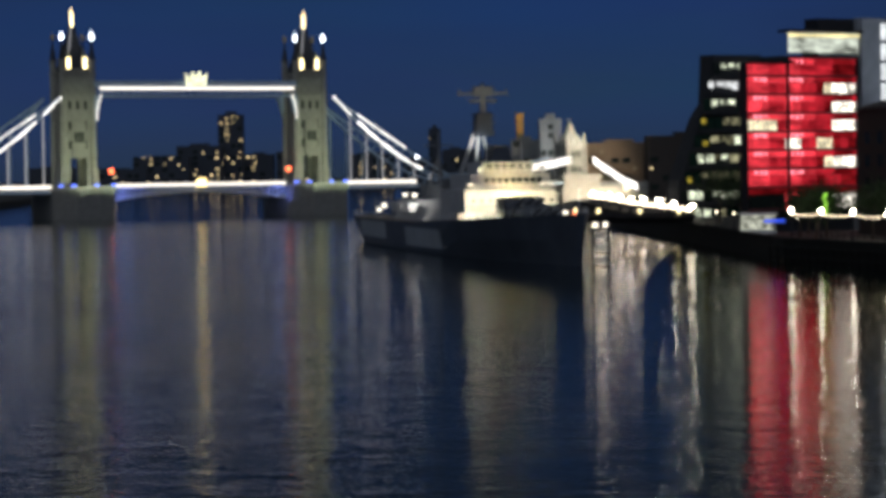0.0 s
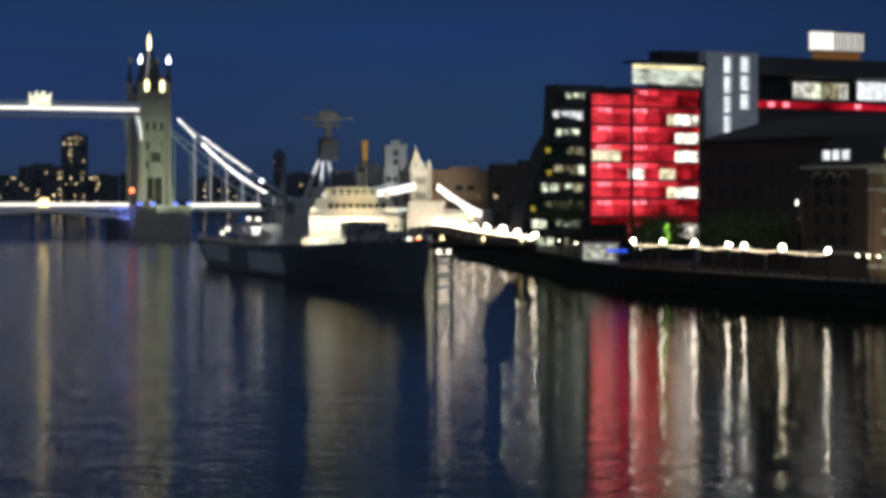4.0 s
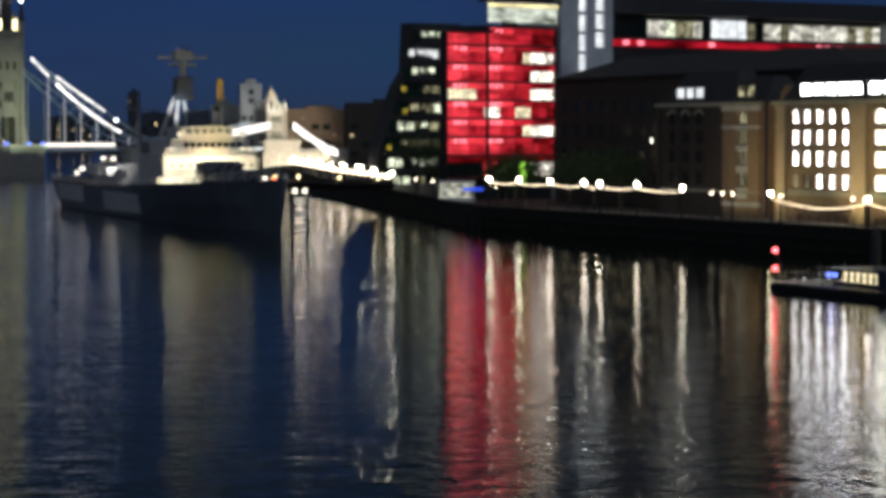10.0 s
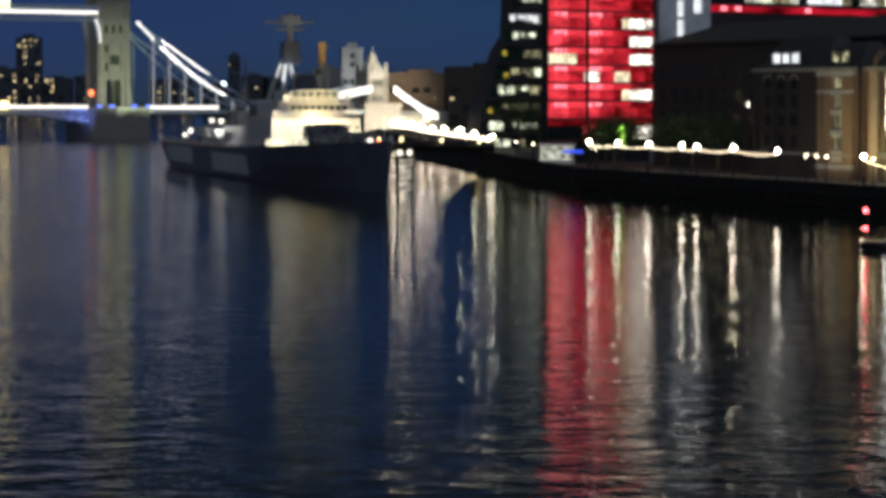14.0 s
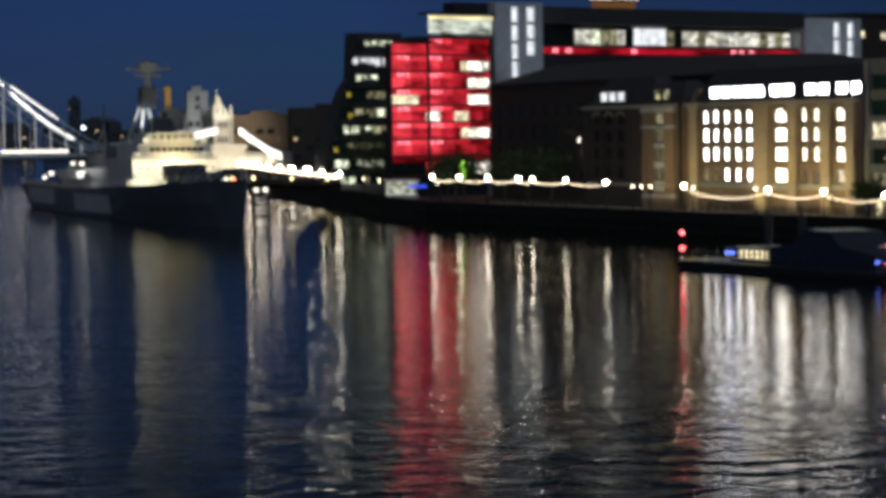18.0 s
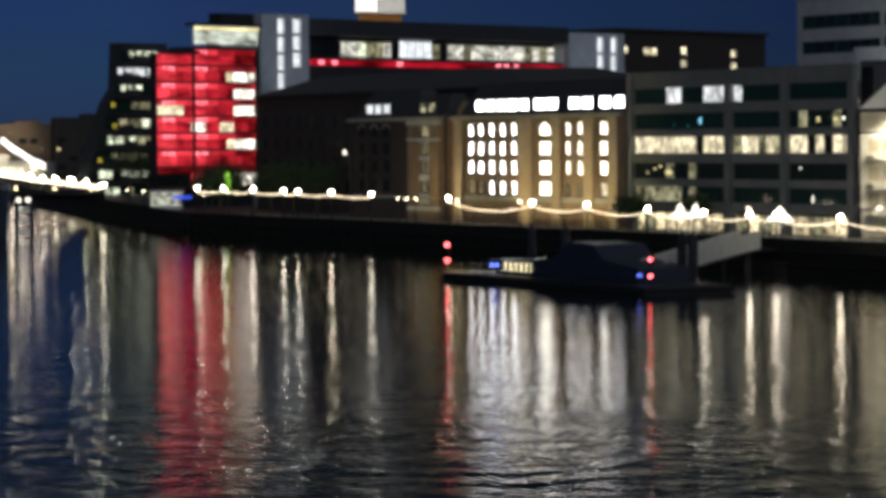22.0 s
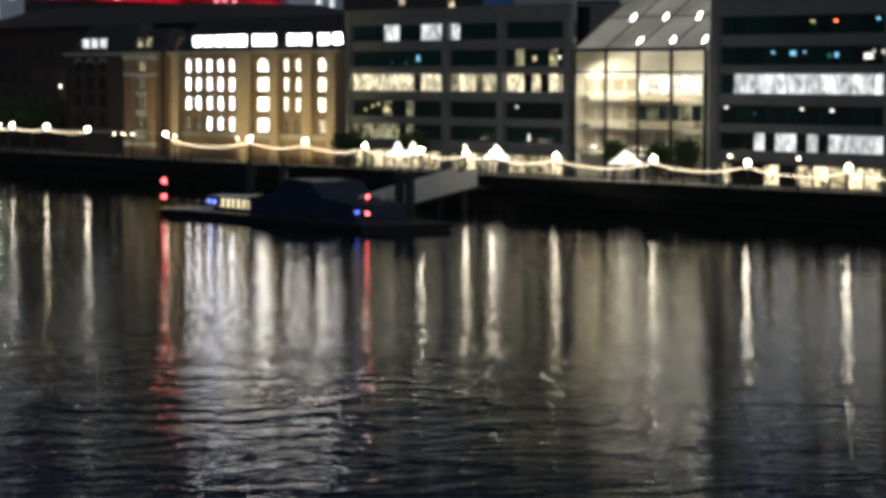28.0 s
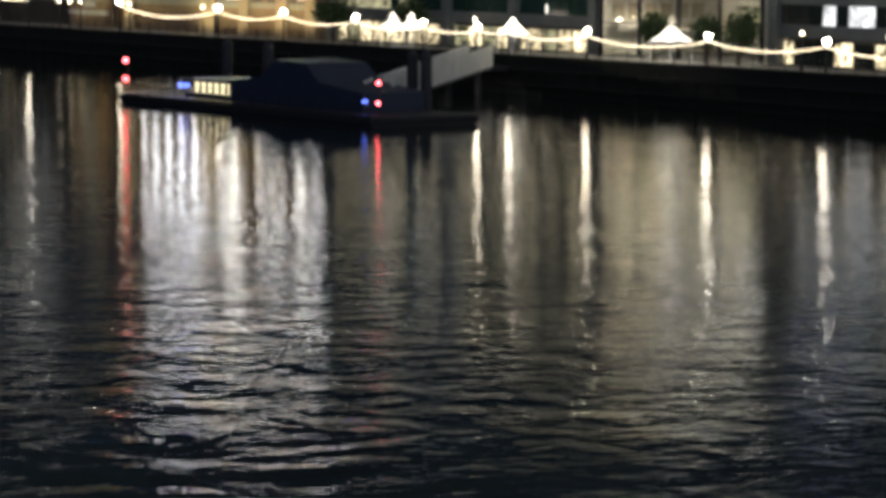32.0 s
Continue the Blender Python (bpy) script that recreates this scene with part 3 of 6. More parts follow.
    part("lit_ridge", bm, G_HANGER, t, "thin glowing rod for the lit roof ridge")
    for dx in (-8.8, -5.5, 0.5, 8.8):
        bm = bmesh.new()
        box(bm, dx - 0.75, dx + 0.75, -20.6 + abs(dx) * 0.9, -20.1 + abs(dx) * 0.9, 10.55, 11.2)
        part("marker_light", bm, G_BLUE, t, "small blue marker light")
    bm = bmesh.new()
    ball(bm, (9.6 if x < 40 else -9.6, -8.0, 15.2), 0.85)
    part("signal_lamp", bm, G_SIGNAL_SOFT, t, "red river signal lamp")
    return t


for tx in (0.6, 81.2):
    bridge_tower(tx)

# high-level walkways
for wy, lit in ((-5.0, True), (5.0, False)):
    wk = thing("walkway", BRIDGE @ Matrix.Translation((0, wy, 0)), "high lattice footway between the towers, lit white", "footbridge", "high walkways")
    bm = bmesh.new()
    box(bm, 6, 75.8, -1.4, 1.4, 38.9, 39.5)
    box(bm, 6, 75.8, -1.5, 1.5, 42.4, 42.9)
    hip(bm, 6, 75.8, -1.5, 1.5, 42.9, 44.0, 0, 1.2)
    part("deck", bm, BLUE_STEEL, wk)
    bm = bmesh.new()
    for k in range(28):
        xa = 6 + 69.8 * k / 28
        xb = 6 + 69.8 * (k + 1) / 28
        rod(bm, (xa, -1.4, 39.5), (xb, -1.4, 42.4), 0.1, 0.1, 5)
        rod(bm, (xb, -1.4, 39.5), (xa, -1.4, 42.4), 0.1, 0.1, 5)
    part("lattice", bm, BLUE_STEEL, wk)
    if lit:
        bm = bmesh.new()
        box(bm, 7.4, 74.6, -1.9, -1.55, 41.1, 42.1)
        part("light_strip", bm, G_WHITE, wk, "long white light strip")
        # the crest's floodlight is put into its own emission
        bm = bmesh.new()
        pts = [(36.6, 42.4), (43.4, 42.4), (43.9, 46.6), (42.2, 45.2), (41.2, 47.2), (40.0, 45.6), (38.8, 47.2), (37.8, 45.2), (36.1, 46.6)]
        prism(bm, pts, -2.3, -1.95)
        part("crown_crest", bm, glow("crest_floodlight_glow", (0.9, 0.9, 0.6), 1.6, 0.5, (0.6, 0.6, 0.6)), wk, "floodlit crest in the middle of the walkway")
    for x0, x1 in ((6.0, 8.2), (73.6, 75.8)):
        bm = bmesh.new()
        prism(bm, [(x0, 38.8), (x1, 38.8), (x1 if x0 > 40 else x0, 31.0)], -1.2, 1.2)
        part("bracket", bm, BLUE_STEEL, wk)
        if lit:
            bm = bmesh.new()
            tube(bm, [(x0 + 1.9, -1.5, 39.6), (x0 + 0.9, -1.5, 37.2), (x0 + 0.4, -1.5, 34.5), (x0 + 0.3, -1.5, 31.6)] if x0 < 40 else [(x1 - 1.9, -1.5, 39.6), (x1 - 0.9, -1.5, 37.2), (x1 - 0.4, -1.5, 34.5), (x1 - 0.3, -1.5, 31.6)], 0.24)
            part("bracket_light", bm, G_WHITE, wk, "thin curved light strip on the bracket")

# bascule span
bs = thing("bascule_span", BRIDGE, "closed steel bascule roadway, lit white along its parapet", "bridge deck")
for x0, x1, tip in ((11.0, 40.8, 40.8), (70.8, 41.0, 41.0)):
    lf = bmesh.new()
    box(lf, min(x0, x1), max(x0, x1), -7.5, 7.5, 8.9, 9.5)
    leaf = part("leaf", lf, BLUE_STEEL, bs)
    for y in (-7.3, 7.3):
        bm = bmesh.new()
        for k in range(10):
            f0, f1 = k / 10, (k + 1) / 10
            xa, xb = x0 + (x1 - x0) * f0, x0 + (x1 - x0) * f1
            za, zb = 8.4 - 2.6 * (1 - f0) ** 2, 8.4 - 2.6 * (1 - f1) ** 2
            rod(bm, (xa, y, za), (xb, y, zb), 0.28, 0.28, 6)
            rod(bm, (xa, y, za), (xa, y, 9.0), 0.14, 0.14, 5)
            rod(bm, (xa, y, za), (xb, y, 9.0), 0.12, 0.12, 5)
            rod(bm, (xa, y, 9.0), (xb, y, zb), 0.12, 0.12, 5)
        part("arch_truss", bm, PALE_STEEL, leaf, "arched lattice truss under the road")
    bm = bmesh.new()
    box(bm, min(x0, x1) + 0.3, max(x0, x1) - 0.3, -8.05, -7.75, 10.2, 11.1)
    part("light_strip", bm, G_WHITE, leaf, "white light strip along the parapet")
    bm = bmesh.new()
    box(bm, min(x0, x1), max(x0, x1), -7.74, -7.5, 9.51, 11.0)
    part("parapet", bm, PALE_STEEL, leaf)
    lamp("bascule_blue_light", "AREA", BRIDGE @ Vector((x0 + (2 if x0 < 40 else -2), -12, 5.5)), BRIDGE @ Vector((x0 + (4 if x0 < 40 else -4), -7, 8.5)), 380, (0.2, 0.28, 1.0), 1.5)
bm = bmesh.new()
box(bm, 39.4, 42.4, -8.4, -8.1, 10.0, 12.4)
part("centre_lamp", bm, glow("amber_centre_lamp", (1.0, 0.75, 0.3), 4.0), bs, "amber navigation lamp at the meeting of the leaves")


def chain_span(name, x_tower, sign, low, x_low, x_end, z_end, lit_to, group):
    """A suspended side span: deck, curved truss chain and hangers."""
    sp = thing(name, BRIDGE, "suspended side span with lit chains and hangers", "bridge span", group)
    xe = x_end
    bm = bmesh.new()
    a, b = sorted((x_tower + sign * 10, xe))
    box(bm, a, b, -8, 8, 8.3, 9.4)
    part("deck", bm, BLUE_STEEL, sp)
    bm = bmesh.new()
    a, b = sorted((x_tower + sign * 10.5, lit_to))
    box(bm, a, b, -8.5, -8.2, 9.8, 11.0)
    part("light_strip", bm, G_WHITE, sp, "white light strip along the deck")

    def zlow(x):
        f = (x - x_low) / (x_tower + sign * 7 - x_low)
        return low + (38.5 - low) * abs(f) ** 1.7

    n = 16
    xs = [x_tower + sign * 7 + (x_low - x_tower - sign * 7) * k / n for k in range(n + 1)]
    fs = [k / n for k in range(n + 1)]
    low_pts = [(x, zlow(x)) for x in xs]
    top_pts = [(x, zlow(x) + 4.0 * math.sin(math.pi * min(1, f * 0.97 + 0.02))) for x, f in zip(xs, fs)]
    for y in (-8.0, 8.0):
        for pts, r in ((low_pts, 0.42), (top_pts, 0.36)):
            bm = bmesh.new()
            tube(bm, [(x, y, z) for x, z in pts], r)
            part("chain", bm, BLUE_STEEL, sp)
        for p, q in zip(low_pts, top_pts[1:]):
            bm = bmesh.new()
            rod(bm, (p[0], y, p[1]), (q[0], y, q[1]), 0.14, 0.14, 5)
            part("lattice_bar", bm, BLUE_STEEL, sp)
        if y < 0:
            for pts, r, f0, f1 in ((low_pts, 0.42, 0.0, 0.13), (low_pts, 0.44, 0.15, 0.69), (top_pts, 0.36, 0.15, 0.57)):
                bl = bmesh.new()
                beads(bl, [(x, y - 0.55, z) for (x, z), f in zip(pts, fs) if f0 <= f <= f1], r, 1.25)
                part("light_string", bl, G_CHAIN, sp, "string of white lights along the chain")
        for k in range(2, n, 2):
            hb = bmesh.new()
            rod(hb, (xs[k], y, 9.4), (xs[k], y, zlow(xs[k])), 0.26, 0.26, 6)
            # front hangers glow in place of the light that falls on them
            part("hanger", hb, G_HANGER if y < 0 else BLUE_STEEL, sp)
    # short chain up to the abutment
    bm, bl = bmesh.new(), bmesh.new()
    bo, m = bmesh.new(), 8
    for k in range(m):
        f0, f1 = k / m, (k + 1) / m
        p = [(x_low + (xe - x_low) * f, low + (z_end - low) * f ** 1.5) for f in (f0, f1)]
        for y in (-8.0, 8.0):
            sb = bm if y < 0 else bo
            rod(sb, (p[0][0], y, p[0][1]), (p[1][0], y, p[1][1]), 0.42, 0.42, 6)
            rod(sb, (p[0][0], y, p[0][1] + 1.6), (p[1][0], y, p[1][1] + 1.6), 0.3, 0.3, 6)
        if k > 4:
            for h in (0.1, 1.5):
                beads(bl, [(q[0], -8.6, q[1] + h) for q in p], 0.5, 1.2)
    part("short_chain", bm, BLUE_STEEL, sp)
    part("short_chain", bo, BLUE_STEEL, sp)
    part("short_light_string", bl, G_CHAIN, sp)
    return sp


chain_span("side_span", 81.2, 1, 10.6, 135.0, 177.8, 16.2, 118.0, "side spans")
chain_span("side_span", 0.6, -1, 11.5, -53.0, -100.0, 19.5, -60.0, "side spans")


def abutment(x):
    t = thing("abutment_tower", BRIDGE @ Matrix.Translation((x, 0, 0)), "floodlit stone abutment gateway with pointed turrets", "tower", "abutment towers")
    bm = bmesh.new()
    for y0, y1 in ((-4.2, -2.0), (2.0, 4.2)):
        wall_with_openings(bm, -3.7, 3.7, -4, 21.5, y0, y1, [(cx - 0.45, cx + 0.45, z, z + 2.2) for z in (12.6, 17.9) for cx in (-1.5, 0, 1.5)])
    box(bm, -3.7, 3.7, -2.0, 2.0, 16.5, 21.5)
    part("gateway", bm, STONE, t)
    for z in (12.6, 17.9):
        for cx in (-1.5, 0, 1.5):
            piece("window", pane_mesh(0.9, 2.2, GLASS), t, (cx - 0.45, -3.6, z))
    for z, g in ((10.5, 0.4), (16.6, 0.35), (21.5, 0.5)):
        bm = bmesh.new()
        box(bm, -3.7 - g, 3.7 + g, -4.2 - g, 4.2 + g, z, z + 0.6)
        part("cornice", bm, STONE, t)
    for cx in (-3.5, 3.5):
        for cy in (-4.0, 4.0):
            bm = bmesh.new()
            rod(bm, (cx, cy, 10), (cx, cy, 23.6), 0.75, 0.7, 8)
            rod(bm, (cx, cy, 23.6), (cx, cy, 26.4), 0.8, 0.08, 8)
            part("turret", bm, STONE, t)
    bm = bmesh.new()
    hip(bm, -3.3, 3.3, -3.7, 3.7, 22.1, 26.0, 1.75, 1.9)
    hip(bm, -1.5, 1.5, -1.75, 1.75, 26.01, 29.4, 0.95, 1.1)
    rod(bm, (0, 0, 29.4), (0, 0, 31.6), 0.32, 0.05, 6)
    part("roof", bm, STONE, t, "pale steep roof with a swept peak")
    for cx in (-1.2, 1.2):
        bm = bmesh.new()
        prism(bm, [(cx - 0.6, 22.1), (cx + 0.6, 22.1), (cx + 0.6, 23.8), (cx, 25.2), (cx - 0.6, 23.8)], -4.3, -2.4)
        part("dormer", bm, STONE, t)
    bm = bmesh.new()
    box(bm, -7.5, 6.5, -9, -4.3, -4, 11.0)
    box(bm, -8, 7, -9.4, -9.01, 10.2, 11.9)
    part("landing", bm, STONE, t, "stone landing at the foot of the gateway")
    for x0, x1, y0, z1 in ((-17, -7.6, -14, 5.4), (-12, 10, -16, 7.2), (10.2, 22, -15, 5.8)):
        bm = bmesh.new()
        box(bm, x0, x1, y0, -9.45, -4, z1)
        box(bm, x0 - 0.2, x1 + 0.2, y0 - 0.3, y0 - 0.003, z1 - 0.6, z1 + 0.3)
        part("quay_block", bm, STONE, t, "low floodlit stone block on the quay")
    return t


abutment(182.0)
bm = bmesh.new()
ap = thing("approach_viaduct", BRIDGE @ Matrix.Translation((186.3, 0, 0)), "stone bridge approach with a lit falling land chain", "viaduct")
box(bm, 0, 160, -8, 8, -2, 9.0)
part("viaduct", bm, GRANITE, ap)
bm = bmesh.new()
for h in (-0.7, 0.6):
    beads(bm, [(0.5, -8.5, 16.6 + h), (6, -8.5, 13.0 + h), (12, -8.5, 9.7 + h), (17.6, -8.5, 7.2 + h)], 0.5, 1.2)
part("land_light_string", bm, G_CHAIN, ap, "string of white lights on the land chain")

for tx in (0.6, 81.2):
    for dx, dy in ((-9, -34), (10, -34)):
        lamp("tower_floodlight", "SPOT", BRIDGE @ Vector((tx + dx, dy, 9.5)), BRIDGE @ Vector((tx, -6, 21)), 14000, (0.86, 1.0, 0.68), 1.0, 60)
lamp("abutment_floodlight", "SPOT", BRIDGE @ Vector((177.5, -34, 7)), BRIDGE @ Vector((181.5, -6, 16)), 9000, (1.0, 0.93, 0.82), 1.0, 60)
lamp("roof_floodlight", "SPOT", BRIDGE @ Vector((178.5, -24, 16)), BRIDGE @ Vector((182.0, -2, 26)), 60000, (1.0, 0.95, 0.85), 0.6, 26)
lamp("abutment_floodlight", "SPOT", BRIDGE @ Vector((184, -40, 6)), BRIDGE @ Vector((183, -12, 5)), 85000, (1.0, 0.88, 0.7), 1.0, 76)


# ---- the moored museum warship ----
def ship_section(s):
    """Half beam at the deck, half beam at the water, deck height, s metres aft of the bow."""
    f = min(1.0, s / 60.0)
    deck = 9.5 * (1 - (1 - f) ** 2.1) + 0.25
    tail = max(0.0, (s - 140) / 46.0)
    deck *= 1 - 0.45 * tail ** 2.2
    water = 9.3 * (1 - (1 - min(1, s / 75.0)) ** 1.6) * (1 - 0.75 * tail ** 1.7) + 0.05
    z = 7.6 - 2.6 * min(1, s / 95.0) ** 0.8 if s < 100 else 5.0
    return deck, water, z


ship = thing("warship", SHIP, "grey museum warship moored in the river, superstructure floodlit", "ship")
bm, dk = bmesh.new(), bmesh.new()
stations = [-2.6, 0.5, 4, 9, 16, 25, 36, 50, 65, 85, 105, 125, 140, 152, 164, 174, 181, 184.5]
rows_p, deck_p = [], []
for s in stations:
    hd, hw, z = ship_section(max(0, s))
    rake = 0 if s > 4 else 1
    wl_s = s if s > 4 else s + 2.6 * rake
    ring = []
    for y, zz, ss in ((hd, z, s), (hd * 0.6 + hw * 0.4, z * 0.5, (s + wl_s) / 2), (hw, 0.2, wl_s), (hw * 0.8, -3.5, wl_s), (-hw * 0.8, -3.5, wl_s), (-hw, 0.2, wl_s), (-hd * 0.6 - hw * 0.4, z * 0.5, (s + wl_s) / 2), (-hd, z, s)):
        ring.append(bm.verts.new((ss, y, zz)))
    rows_p.append(ring)
    deck_p.append([dk.verts.new((s, hd - 0.05, z - 0.02)), dk.verts.new((s, -hd + 0.05, z - 0.02))])
for a, b in zip(rows_p, rows_p[1:]):
    for k in range(7):
        bm.faces.new((a[k], a[k + 1], b[k + 1], b[k]))
bm.faces.new(rows_p[0])
bm.faces.new(rows_p[-1][::-1])
for a, b in zip(deck_p, deck_p[1:]):
    dk.faces.new((a[0], a[1], b[1], b[0]))
hull = part("hull", bm, HULL_DARK, ship, "dark blue-grey painted steel hull")
part("deck", dk, DECK, ship)
for s0, s1, z0, z1 in ((118, 152, 1.6, 4.6), (62, 96, 1.0, 4.2)):
    bm, n = bmesh.new(), 6
    ring = []
    for k in range(n + 1):
        s = s0 + (s1 - s0) * k / n
        hd, hw, zd = ship_section(s)
        ring.append([bm.verts.new((s, hw + (hd - hw) * z / zd + 0.13, z)) for z in (z0, z1)])
    for p, q in zip(ring, ring[1:]):
        bm.faces.new((p[0], q[0], q[1], p[1]))
    part("camouflage_panel", bm, HULL_PALE, hull, "pale grey camouflage panel")


def ship_box(name, s0, s1, y0, y1, z0, z1, mat, label="", parent=None, ix=0.0, iy=0.0):
    b = bmesh.new()
    hip(b, s0, s1, y0, y1, z0, z1, ix, iy)
    return part(name, b, mat, parent or ship, label)


def gun_turret(s, z, aim, dark=True):
    b = bmesh.new()
    rod(b, (s, 0, z - 3.0), (s, 0, z), 3.0, 3.0, 14)
    base = part("barbette", b, HULL_DARK, ship)
    b = bmesh.new()
    prism(b, [(s - 4.2, z), (s + 4.2, z), (s + 4.2, z + 2.6), (s - 1.6, z + 2.9), (s - 4.4, z + 1.2)] if aim < 0 else [(s - 4.2, z), (s + 4.2, z), (s + 4.4, z + 1.2), (s + 1.6, z + 2.9), (s - 4.2, z + 2.6)], -3.0, 3.0)
    tu = part("gun_turret", b, HULL_DARK, ship, "dark triple gun turret")
    for y in (-1.5, 0, 1.5):
        b = bmesh.new()
        rod(b, (s + aim * 3.6, y, z + 1.4), (s + aim * 11, y, z + 2.6), 0.28, 0.17, 8)
        part("gun_barrel", b, HULL_DARK, tu)


ship_box("breakwater", 50.5, 52, -8.6, 8.6, 5.2, 7.1, HULL_DARK, "dark steel breakwater across the deck")
gun_turret(30, 5.6, -1)
gun_turret(43, 6.8, -1)
gun_turret(136, 7.0, 1)
gun_turret(150, 5.2, 1)
low = ship_box("bridge_deckhouse", 56, 79, -8.6, 6.4, 5.2, 10.7, SUPER, "floodlit cream-white lower deckhouse")
mid = ship_box("bridge_block", 62, 81, -9.0, 4.2, 10.71, 13.2, SUPER, "warm-lit bridge block with windows")
top = ship_box("bridge_top", 64, 78, -6.6, 1.9, 13.21, 15.2, SUPER)
for k in range(9):
    b = bmesh.new()
    box(b, 61.88, 61.97, -7.6 + 1.1 * k, -6.8 + 1.1 * k, 11.6, 12.6)
    part("bridge_window", b, GLASS, mid)
for k in range(6):
    b = bmesh.new()
    box(b, 63.88, 63.97, -6.2 + 1.3 * k, -5.3 + 1.3 * k, 14.0, 14.8)
    part("bridge_window", b, GLASS, top)
for y in np.arange(-8.0, 6.2, 1.45):
    b = bmesh.new()
    rod(b, (55.9, y, 8.9), (56.05, y, 8.9), 0.27, 0.27, 10)
    part("porthole", b, GLASS, low)
for y in (-6.3, -0.4, 4.6):
    b = bmesh.new()
    box(b, 55.88, 55.97, y, y + 0.85, 5.3, 7.2)
    part("steel_door", b, HULL_DARK, low)
for z in (7.9, 10.5):
    b = bmesh.new()
    box(b, 55.7, 56.0, -8.75, 6.55, z, z + 0.22)
    part("deck_edge", b, FUNNEL, low)
b = bmesh.new()
for y in np.arange(-8.6, 6.6, 1.2):
    rod(b, (56.2, y, 10.71), (56.2, y, 11.75), 0.045, 0.045, 5)
rod(b, (56.2, -8.6, 11.75), (56.2, 6.4, 11.75), 0.05, 0.05, 5)
rod(b, (56.2, -8.6, 11.25), (56.2, 6.4, 11.25), 0.04, 0.04, 5)
part("deck_rail", b, PALE_STEEL, low)
for y in (-7.4, 3.0):
    b = bmesh.new()
    rod(b, (60.2, y, 13.9), (60.9, y, 13.9), 0.5, 0.42, 10)
    rod(b, (60.6, y, 13.2), (60.6, y, 13.9), 0.12, 0.12, 6)
    part("searchlight", b, PALE_STEEL, mid)
for y in (-5.6, 0.4):
    b = bmesh.new()
    rod(b, (68, y, 15.2), (68, y, 18.6), 0.06, 0.03, 5)
    part("whip_aerial", b, PALE_STEEL, top)
for y in (-8.0, -6.8, 5.2):
    b = bmesh.new()
    rod(b, (57.5, y - 0.5, 11.3), (57.5, y + 0.5, 11.3), 0.42, 0.42, 10)
    part("life_raft", b, CANVAS, low, "white drum life raft")
b = bmesh.new()
for y in np.arange(-8.0, 2.7, 1.05):
    rod(b, (61.0, y, 13.2), (61.0, y, 14.3), 0.05, 0.05, 5)
rod(b, (61.0, -8.2, 14.3), (61.0, 2.6, 14.3), 0.06, 0.06, 5)
rod(b, (61.0, -8.2, 13.75), (61.0, 2.6, 13.75), 0.05, 0.05, 5)
part("bridge_rail", b, PALE_STEEL, mid)
ship_box("director_tower", 70, 77, -4.4, -0.6, 15.21, 18.0, MAST_DARK, "", None, 0.5, 0.5)
# foremast: tripod, dark lattice head and pale yard
b = bmesh.new()
for p, q in (((72, 1.6, 13), (76, 0, 22)), ((80, 3.0, 12), (76, 0.2, 22)), ((80, -3.0, 12), (76, -0.2, 22))):
    rod(b, p, q, 0.38, 0.28, 8)
mast = part("foremast", b, SUPER, ship, "pale tripod foremast lit from below")
b = bmesh.new()
hip(b, 74.6, 77.6, -2.2, 0.9, 19.6, 23.6, 0.2, 0.25)
for z in (20.2, 21.7, 23.1):
    box(b, 74.3, 77.9, -2.4, 1.1, z, z + 0.22)
part("mast_house", b, MAST_DARK, mast, "dark lattice radar house")
b = bmesh.new()
rod(b, (76, -0.65, 23.6), (76, -0.65, 28.6), 0.65, 0.3, 8)
rod(b, (76, -5.0, 26.8), (76, 3.7, 26.8), 0.24, 0.24, 6)
rod(b, (76, -3.0, 25.6), (76, 1.7, 25.6), 0.3, 0.3, 6)
for y in (-4.6, -2.8, 1.5, 3.3):
    rod(b, (76, y, 26.8), (76, y, 27.7), 0.09, 0.05, 5)
prism(b, [(74.8, 26.3), (77.2, 26.3), (77.0, 28.0), (75.0, 28.0)], -2.2, 0.9)
part("yard", b, FUNNEL, mast, "pale grey yardarm with radar")
for s, zz in ((98, 12.4), (122, 11.2)):
    b = bmesh.new()
    slab(b, [(s + 3.4 * math.cos(a), 2.2 * math.sin(a)) for a in np.linspace(0, 2 * math.pi, 15)[:-1]], 5.3, zz)
    slab(b, [(s + 3.6 * math.cos(a), 2.4 * math.sin(a)) for a in np.linspace(0, 2 * math.pi, 15)[:-1]], zz - 1.3, zz + 0.2)
    part("funnel", b, FUNNEL, ship, "grey raked funnel")
aft = ship_box("aft_deckhouse", 106, 130, -5, 6.0, 5.0, 8.6, SUPER, "dim aft deckhouse with lit side", None, 0.4, 0.4)
b = bmesh.new()
for p, q in (((116, 0, 8), (116, 0, 21)), ((120, 2, 8), (116, 0, 17)), ((120, -2, 8), (116, 0, 17))):
    rod(b, p, q, 0.3, 0.2, 7)
rod(b, (116, -2.6, 18.5), (116, 2.6, 18.5), 0.15, 0.15, 6)
part("mainmast", b, FUNNEL, ship)
for s, y in ((104, 7.4), (112, 7.6), (120, 7.4)):
    b = bmesh.new()
    hip(b, s - 3.4, s + 3.4, y - 1.0, y + 1.0, 8.2, 6.6, 1.2, 0.5)
    part("ship_boat", b, CANVAS, ship, "white ship's boat on davits")
b = bmesh.new()
for s in np.arange(2, 182, 4.0):
    hd, hw, z = ship_section(s)
    for sg in (-1, 1):
        rod(b, (s, sg * (hd - 0.15), z), (s, sg * (hd - 0.15), z + 1.05), 0.04, 0.04, 5)
tagged(part("guard_rail_posts", b, PALE_STEEL, ship), kind="stuff")
